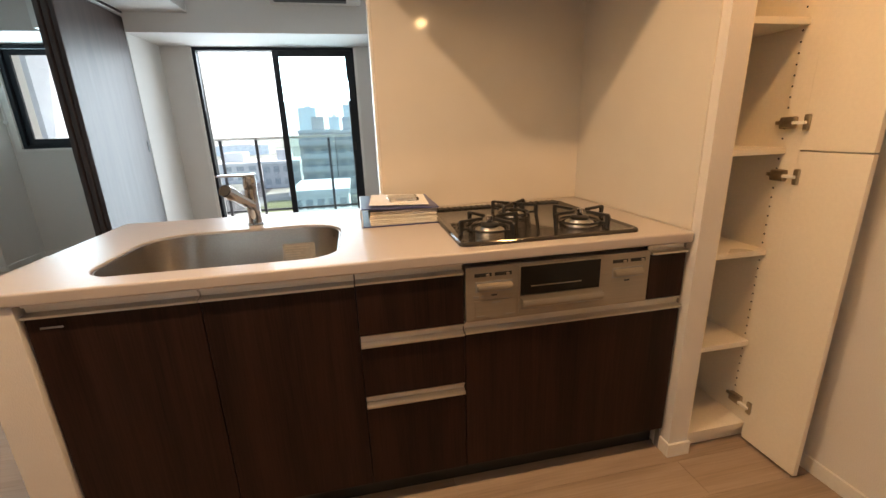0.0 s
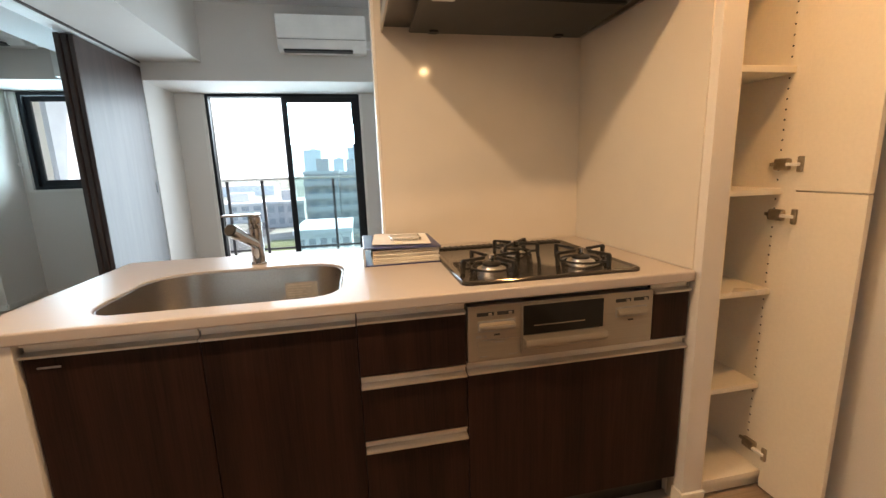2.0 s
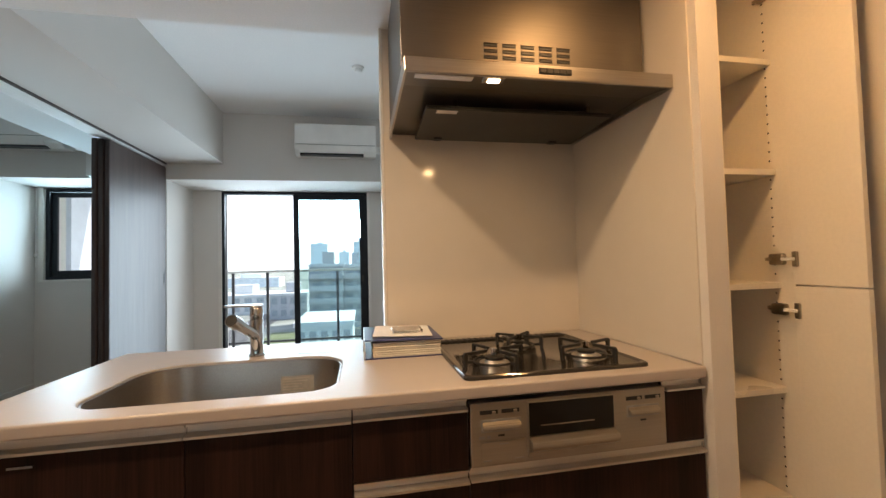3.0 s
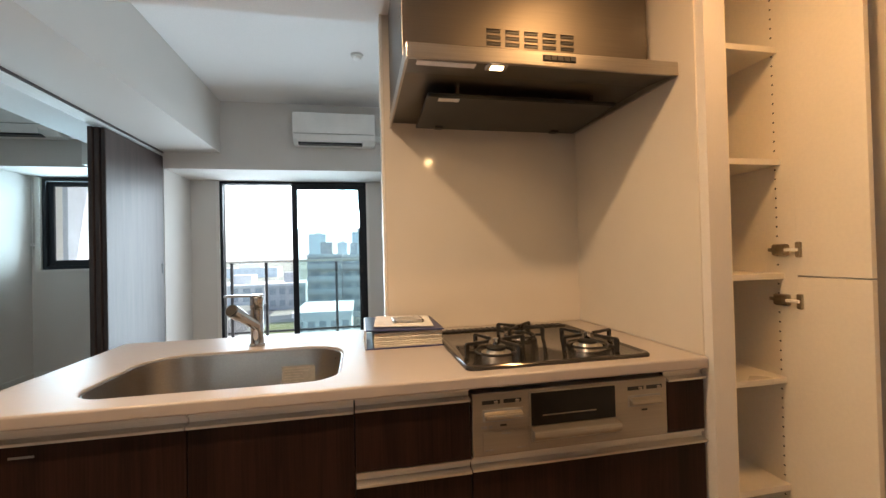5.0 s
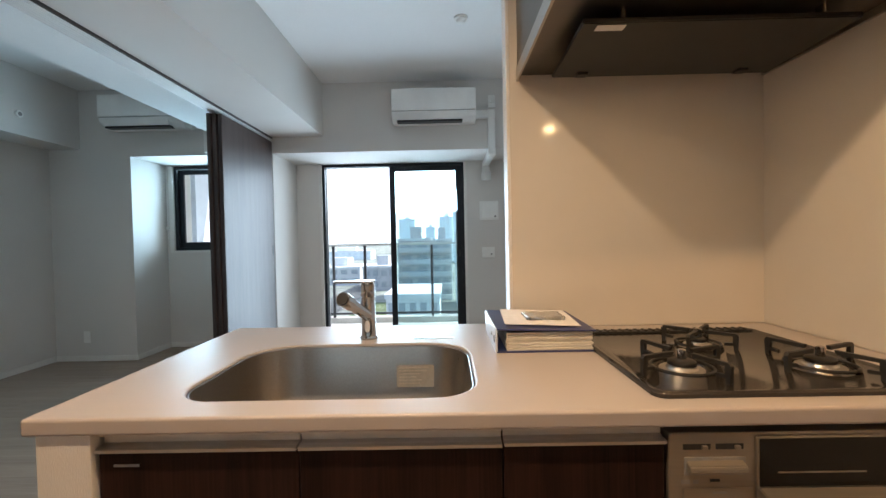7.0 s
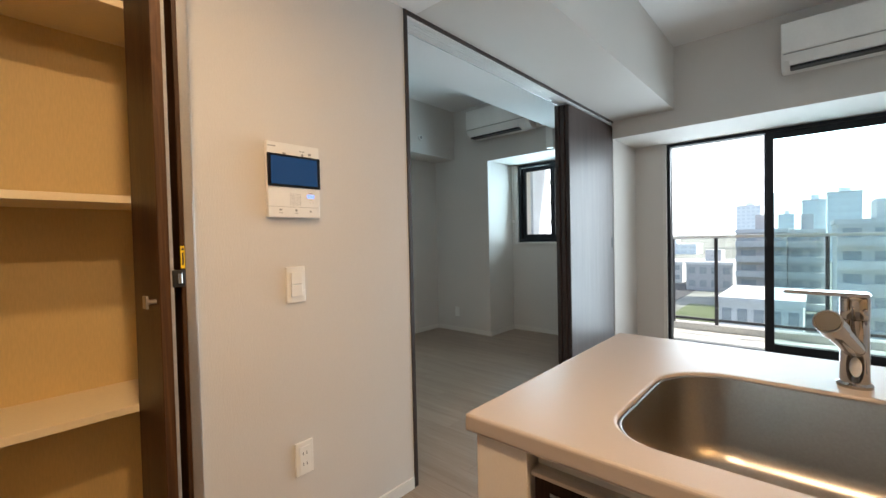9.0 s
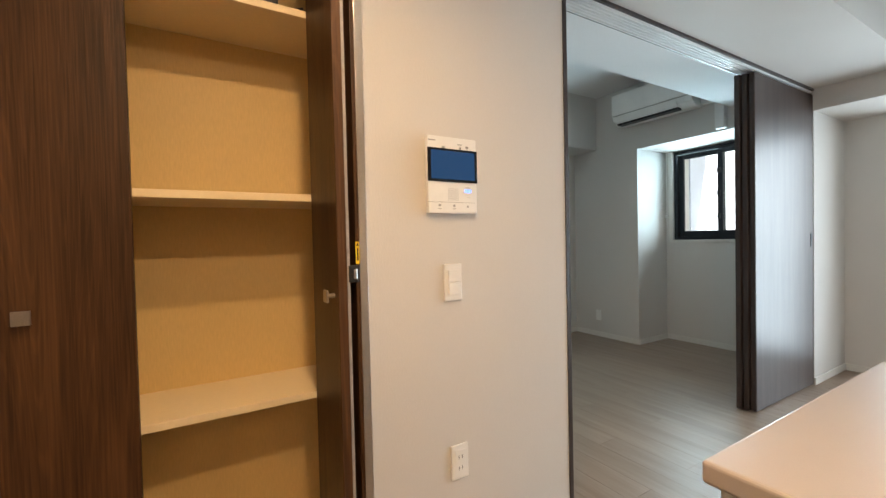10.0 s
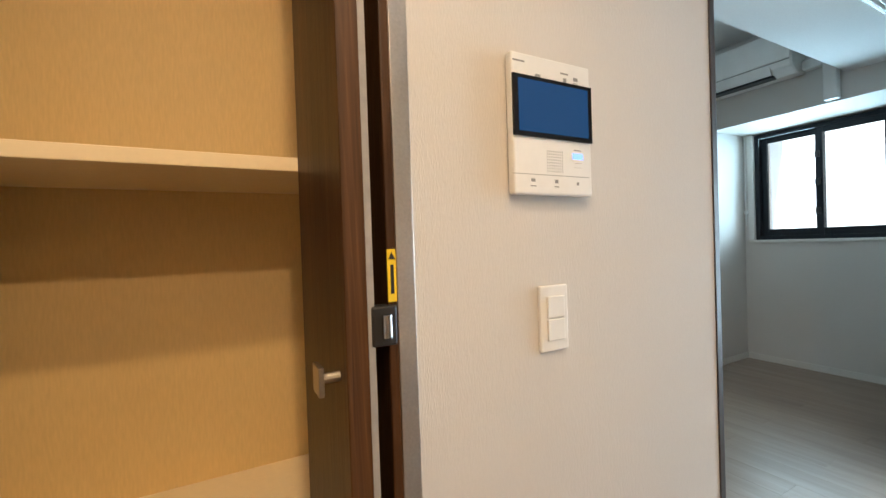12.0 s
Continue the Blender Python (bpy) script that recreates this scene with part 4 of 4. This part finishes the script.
prism(bm, [(-0.2510, 1.163), (-0.2432, 1.163), (-0.2471, 1.171)], "x", -0.7266, -0.7256)
part("warning_triangle", bm, M_BLACK, stc, "black warning triangle")
part("print_line", bx(-0.7266, -0.7256, -0.2490, -0.2452, 1.125, 1.157), M_BLACK, stc)
# things on the top closet shelf
rb = thing("router_box", (-1.17, -0.42, 1.879), "small black electronics box on the closet shelf", "box")
part("body", bx(-1.25, -1.08, -0.50, -0.36, 1.879, 1.99, bevel=0.008), M_BLACK, rb)
bm = new_bm()
cp = []
for i in range(60):
    a = i * 0.42
    cp.append((-1.09 + 0.045 * math.cos(a) + 0.008 * math.sin(i * 1.7), -0.275 + 0.05 * math.sin(a), 1.884 + 0.0006 * i))
tube(bm, cp, 0.004, 6)
solid("cable_coil", bm, M_BLACK, "coiled black cable on the closet shelf", "cable", kind="", smooth=True)

# ---------- wall fittings ----------
ic = thing("intercom", (LX, 0.17, 1.4), "white video intercom with a lit blue screen on the wall", "intercom")
part("wall_plate", bx(LX, LX + 0.006, 0.080, 0.262, 1.272, 1.524, bevel=0.002), M_PLASTIC, ic)
part("body", bx(LX + 0.006, LX + 0.024, 0.068, 0.270, 1.266, 1.530, bevel=0.004), M_PLASTIC, ic)
scr = part("screen_bezel", bx(LX + 0.024, LX + 0.0285, 0.068, 0.270, 1.374, 1.488, bevel=0.001), M_BLACKGLASS, ic, "black glass bezel")
part("screen", bx(LX + 0.0285, LX + 0.0292, 0.080, 0.258, 1.383, 1.480), M_SCREEN, scr, "glowing deep blue screen")
bm = new_bm()
for i in range(8):
    for j in range(8):
        cyl(bm, (LX + 0.0238, 0.150 + i * 0.0055, 1.312 + j * 0.0055), (LX + 0.0244, 0.150 + i * 0.0055, 1.312 + j * 0.0055), 0.0011, seg=6)
tagged(part("speaker_holes", bm, M_BLACK, ic), kind="stuff")
part("led", bx(LX + 0.0238, LX + 0.0245, 0.216, 0.245, 1.339, 1.351, bevel=0.0003), M_LED, ic, "glowing blue indicator")
for y0, y1, z0, z1 in ((0.072, 0.100, 1.512, 1.515), (0.125, 0.138, 1.489, 1.495), (0.190, 0.210, 1.505, 1.508), (0.197, 0.205, 1.486, 1.498), (0.224, 0.236, 1.496, 1.503), (0.224, 0.236, 1.491, 1.4925),
                       (0.108, 0.118, 1.290, 1.296), (0.106, 0.120, 1.281, 1.283), (0.168, 0.176, 1.289, 1.296), (0.166, 0.178, 1.281, 1.283), (0.226, 0.232, 1.287, 1.293), (0.066, 0.260, 1.3035, 1.3045),
                       (0.220, 0.240, 1.356, 1.358), (0.222, 0.242, 1.322, 1.3225), (0.222, 0.242, 1.331, 1.3315)):
    part("print_mark", bx(LX + 0.0238, LX + 0.0243, y0, y1, z0, z1), M_GREYP, ic)

ls = thing("light_switch", (LX, 0.18, 1.02), "white double rocker light switch on the wall", "light switch")
part("plate", bx(LX, LX + 0.009, 0.134, 0.207, 0.957, 1.088, bevel=0.003), M_PLASTIC, ls)
for z0, z1 in ((0.979, 1.022), (1.024, 1.067)):
    part("rocker", bx(LX + 0.009, LX + 0.0145, 0.149, 0.193, z0, z1, bevel=0.002), M_PLASTIC, ls)
so1 = thing("wall_socket", (LX, 0.18, 0.38), "white double wall socket", "socket")
part("plate", bx(LX, LX + 0.008, 0.148, 0.220, 0.314, 0.438, bevel=0.003), M_PLASTIC, so1)
ins = part("insert", bx(LX + 0.008, LX + 0.0105, 0.163, 0.205, 0.332, 0.420, bevel=0.001), M_PLASTIC, so1)
for z in (0.355, 0.395):
    for y in (0.176, 0.190):
        part("slot", bx(LX + 0.0103, LX + 0.0109, y, y + 0.0022, z - 0.006, z + 0.006), M_IRON, ins)

for name, x0, x1, z0, z1, lab in (("ventilation_cover", 1.205, 1.425, 1.40, 1.62, "white square ventilation cover on the wall"), ("wall_socket", 1.228, 1.375, 0.962, 1.085, "white wall socket plate by the window")):
    v = thing(name, ((x0 + x1) / 2, WY, z0), lab, "vent" if name[0] == "v" else "socket")
    part("plate", bx(x0, x1, WY - 0.012, WY, z0, z1, bevel=0.003), M_PLASTIC, v)
    part("cover", bx(x0 + 0.02, x1 - 0.02, WY - 0.022, WY - 0.012, z0 + 0.02, z1 - 0.02, bevel=0.004), M_PLASTIC, v)
    part("recess", bx(x1 - 0.05, x1 - 0.03, WY - 0.0235, WY - 0.022, z0 + 0.03, z0 + 0.05), M_GREYP, v)
bs = thing("wall_socket", (-2.9, 3.46, 0.2), "small white bedroom wall socket", "socket")
part("plate", bx(-2.955, -2.885, 3.452, 3.46, 0.19, 0.31, bevel=0.003), M_PLASTIC, bs)


# ---------- air conditioners ----------
def air_conditioner(x0, x1, yb, z0, z1, label):
    ac = thing("air_conditioner", ((x0 + x1) / 2, yb, z0), label, "air conditioner", "wall air conditioners")
    bm = new_bm()
    d = 0.225
    prism(bm, [(yb, z0 + 0.01), (yb - d * 0.62, z0), (yb - d * 0.92, z0 + 0.045), (yb - d, z0 + 0.09), (yb - d, z1 - 0.015), (yb - d + 0.02, z1), (yb, z1)], "x", x0, x1)
    bmesh.ops.bevel(bm, geom=[e for e in bm.edges], offset=0.006, segments=2, affect="EDGES")
    part("casing", bm, M_PLASTIC, ac)
    part("front_panel", bx(x0 + 0.003, x1 - 0.003, yb - d - 0.010, yb - d + 0.002, z0 + 0.098, z1 - 0.006, bevel=0.005), M_PLASTIC, ac)
    part("outlet", bx(x0 + 0.05, x1 - 0.13, yb - d * 0.90, yb - d * 0.55, z0 - 0.002, z0 + 0.014), M_BLACK, ac, "dark air outlet slot")
    bm = new_bm()
    prism(bm, [(yb - d * 0.985, z0 + 0.066), (yb - d * 0.90, z0 + 0.018), (yb - d * 0.93, z0 + 0.016), (yb - d * 1.02, z0 + 0.064)], "x", x0 + 0.045, x1 - 0.13)
    part("louvre_flap", bm, M_PLASTIC, ac)
    part("panel_gap", bx(x0 + 0.012, x1 - 0.012, yb - d - 0.003, yb - d + 0.001, z0 + 0.092, z0 + 0.097), M_GREYP, ac)
    return ac


air_conditioner(0.313, 1.122, FY, 2.320, 2.630, "white wall air conditioner over the balcony window")
air_conditioner(-2.54, -1.725, 3.46, 2.338, 2.655, "white wall air conditioner over the bedroom window")

# pipe covers
pc = thing("pipe_cover", (1.2, FY, 2.2), "white plastic refrigerant pipe cover with elbows", "pipe cover")
part("trunk", bx(1.10, 1.25, FY - 0.065, FY, 2.385, 2.455, bevel=0.008), M_PLASTIC, pc)
part("elbow", bx(1.245, 1.325, FY - 0.068, FY, 2.375, 2.465, bevel=0.014), M_PLASTIC, pc)
part("trunk", bx(1.25, 1.32, FY - 0.065, FY, 2.06, 2.38, bevel=0.008), M_PLASTIC, pc)
part("elbow", bx(1.245, 1.325, FY - 0.068, FY + 0.06, 2.01, 2.083, bevel=0.014), M_PLASTIC, pc)
part("trunk", bx(1.25, 1.32, FY + 0.05, WY - 0.05, 2.018, 2.08, bevel=0.008), M_PLASTIC, pc)
part("elbow", bx(1.245, 1.325, WY - 0.08, WY, 1.95, 2.082, bevel=0.016), M_PLASTIC, pc)
part("wall_flange", lathe(new_bm(), 1.285, WY - 0.05, [(0.045, 1.86), (0.055, 1.87), (0.055, 1.95), (0.04, 1.955)]), M_PLASTIC, pc, smooth=True)
acs = thing("wall_socket", (1.30, FY, 2.52), "small white socket plate above the pipe cover", "socket")
part("plate", bx(1.26, 1.33, FY - 0.008, FY, 2.50, 2.62, bevel=0.003), M_PLASTIC, acs)
part("plug", bx(1.28, 1.31, FY - 0.035, FY - 0.008, 2.535, 2.575, bevel=0.004), M_PLASTIC, acs)
pc2 = thing("pipe_cover", (-1.6, 3.46, 2.1), "white plastic pipe cover on the bedroom wall", "pipe cover")
part("trunk", bx(-1.725, -1.61, 3.395, 3.46, 2.36, 2.43, bevel=0.008), M_PLASTIC, pc2)
part("trunk", bx(-1.61, -1.53, 3.395, 3.46, 2.105, 2.43, bevel=0.008), M_PLASTIC, pc2)

# smoke detector
sm = thing("smoke_detector", (0.953, 2.26, CZ), "round white ceiling smoke detector", "smoke detector")
part("base", lathe(new_bm(), 0.953, 2.26, [(0.05, CZ), (0.05, CZ - 0.012), (0.042, CZ - 0.016)]), M_PLASTIC, sm, smooth=True)
part("head", lathe(new_bm(), 0.953, 2.26, [(0.034, CZ - 0.016), (0.030, CZ - 0.036), (0.018, CZ - 0.042)]), M_PLASTIC, sm, smooth=True)
bv = thing("wall_vent", (-2.92, 2.9, 2.35), "small round white vent on the bedroom beam", "vent")
part("ring", cyl(new_bm(), (-2.92, 2.85, 2.36), (-2.902, 2.85, 2.36), 0.035, 0.03, seg=24), M_PLASTIC, bv, smooth=True)
part("core", cyl(new_bm(), (-2.902, 2.85, 2.36), (-2.899, 2.85, 2.36), 0.018, seg=20), M_GREYP, bv)

# downlights
for lx, ly, watts, tint in LAMPS:
    dl = thing("downlight", (lx, ly, KZ), "small round warm ceiling downlight, lit", "downlight", "kitchen downlights")
    part("trim_ring", lathe(new_bm(), lx, ly, [(0.060, KZ), (0.060, KZ - 0.004), (0.046, KZ - 0.006), (0.046, KZ - 0.001)]), M_PLASTIC, dl, smooth=True)
    part("lens", cyl(new_bm(), (lx, ly, KZ - 0.008), (lx, ly, KZ - 0.0065), 0.044, seg=28), M_LAMP, dl, "glowing warm lens")

# ---------- balcony ----------
RY = 5.35
solid("balcony_floor", bx(-3.6, 2.6, 4.36, RY + 0.12, -0.2, -0.02), M_CONC, "pale concrete balcony floor", "balcony")
solid("balcony_kerb", bx(-3.6, 2.6, RY - 0.06, RY + 0.10, -0.02, 0.06, bevel=0.005), M_CONC, "pale concrete balcony kerb", "kerb")
# slab overhead stays out of view, added to keep sun off the rooms
solid("sun_blocking_slab", bx(-3.6, 2.6, 4.36, RY + 0.12, 2.62, 2.80), M_CONC, "unseen concrete slab overhead that keeps out the sun", "balcony")
railing = thing("balcony_railing", (0.2, RY, 0.06), "glass balcony railing with dark posts and a pale top rail", "railing")
part("top_rail", bx(-2.0, 2.6, RY - 0.03, RY + 0.03, 1.115, 1.150, bevel=0.006), M_RAILT, railing, "pale metal top rail")
part("bottom_rail", bx(-2.0, 2.6, RY - 0.02, RY + 0.02, 0.10, 0.13, bevel=0.004), M_RAILP, railing)
px = [-1.84, -0.86, -0.395, 0.59, 1.57]
for x in px:
    part("post", bx(x - 0.018, x + 0.018, RY - 0.045, RY - 0.010, 0.06, 1.115, bevel=0.003), M_RAILP, railing, "dark metal post")
for a, b in zip(px, px[1:]):
    g = part("glass_panel", bx(a + 0.03, b - 0.03, RY + 0.002, RY + 0.010, 0.13, 1.11), M_CLEAR, railing, "clear glass panel")
    g.visible_shadow = False
solid("balcony_screen", bx(-3.4, -2.65, 4.95, RY, -0.02, 2.62), M_SPINE, "pale blue-grey balcony partition", "partition")

# ---------- city beyond ----------
bm = new_bm()
arc = [(1400 * math.sin(radians(a)), 1400 * math.cos(radians(a))) for a in range(-80, 81, 10)]
for (xa, ya), (xb, yb) in zip(arc, arc[1:]):
    bm.faces.new([bm.verts.new(p) for p in ((xa, ya, -40), (xb, yb, -40), (xb, yb, 900), (xa, ya, 900))])
solid("backdrop", bm, M_HAZE, "bright hazy white sky over the city", "backdrop")
GZ = -12.0
solid("ground", bx(-1500, 1500, 20, 4000, GZ - 0.5, GZ), M_GROUND, "hazy city ground", "ground")


def building(x, y, w, d, z1, mat, rows, cols, label, balconies=False):
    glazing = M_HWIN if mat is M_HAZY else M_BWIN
    b = thing("apartment_building", (x, y, GZ), label, "building", "city buildings")
    part("wall", bx(x - w / 2, x + w / 2, y, y + d, GZ, z1), mat, b)
    part("roof", bx(x - w / 2 - 0.2, x + w / 2 + 0.2, y - 0.2, y + d + 0.2, z1, z1 + 0.6), M_BLD[3], b, "pale flat roof")
    if rows > 1:
        part("roof_house", bx(x - w * 0.15, x + w * 0.2, y + d * 0.3, y + d * 0.7, z1 + 0.6, z1 + 3.2), mat, b)
    h = min(3.0, (z1 - GZ) / rows)
    for r in range(rows):
        z = z1 - (r + 1) * h + 0.9
        if balconies:
            part("balcony", bx(x - w / 2, x + w / 2, y - 1.2, y, z - 0.8, z + 0.25), M_BLD[1], b)
        for c in range(cols):
            cx = x - w / 2 + (c + 0.5) * w / cols
            part("window", bx(cx - w / cols * 0.3, cx + w / cols * 0.3, y - 0.06, y + 0.02, z, z + h * 0.5), glazing, b)
    return b


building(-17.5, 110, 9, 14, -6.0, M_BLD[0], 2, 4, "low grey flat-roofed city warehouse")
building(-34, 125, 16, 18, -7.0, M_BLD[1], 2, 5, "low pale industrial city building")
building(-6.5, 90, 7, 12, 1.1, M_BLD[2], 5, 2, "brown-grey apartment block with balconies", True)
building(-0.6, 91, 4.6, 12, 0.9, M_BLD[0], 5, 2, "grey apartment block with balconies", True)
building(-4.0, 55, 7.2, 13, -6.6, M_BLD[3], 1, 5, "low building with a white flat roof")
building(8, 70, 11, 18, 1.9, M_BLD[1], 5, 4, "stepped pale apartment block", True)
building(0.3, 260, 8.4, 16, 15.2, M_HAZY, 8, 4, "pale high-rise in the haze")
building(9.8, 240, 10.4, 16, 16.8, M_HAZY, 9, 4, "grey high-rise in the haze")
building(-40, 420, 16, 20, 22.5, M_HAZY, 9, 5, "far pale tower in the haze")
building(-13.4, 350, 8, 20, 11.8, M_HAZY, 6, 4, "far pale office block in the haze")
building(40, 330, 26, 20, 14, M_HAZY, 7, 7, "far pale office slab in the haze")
building(-75, 300, 40, 20, -6, M_HAZY, 2, 9, "far low warehouse, pale with haze")
solid("road", bx(-27, -20, 40, 600, GZ, GZ + 0.05), M_ROAD, "grey asphalt road", "road")
solid("car_park", bx(-19, -9, 64, 70, GZ, GZ + 0.06), M_CONC, "pale concrete car park", "pavement")
solid("lawn", bx(-17, -10, 71, 88, GZ, GZ + 0.08), M_GRASS, "strip of green lawn", "lawn")

# ---------- floor planks ----------
PW, PL = 0.1505, 1.21
floor_ob = bpy.data.objects["floor"]
plank_cache = {}


def plank(x0, x1, y):
    n = round(x1 - x0, 3)
    if n not in plank_cache:
        plank_cache[n] = mesh_of("plank", bx(-n / 2 + 0.0003, n / 2 - 0.0003, -PW / 2 + 0.0003, PW / 2 - 0.0003, -0.006, 0.0, bevel=0.0006, seg=1), M_FLOOR)
    pl = new("plank", plank_cache[n])
    pl.location = ((x0 + x1) / 2, y, 0)
    pl.parent = floor_ob


for r in range(int((4.19 - BY) / PW)):
    y = BY + (r + 0.5) * PW
    lo = -3.24 if y > 0.1 else -1.33
    hi = 2.405 if y < 0.4 else 1.98
    x = -3.24 + (r % 3) * PL / 3 - PL
    while x < hi:
        a, b = max(x, lo), min(x + PL, hi)
        x += PL
        if b - a > 0.03:
            plank(a, b, y)
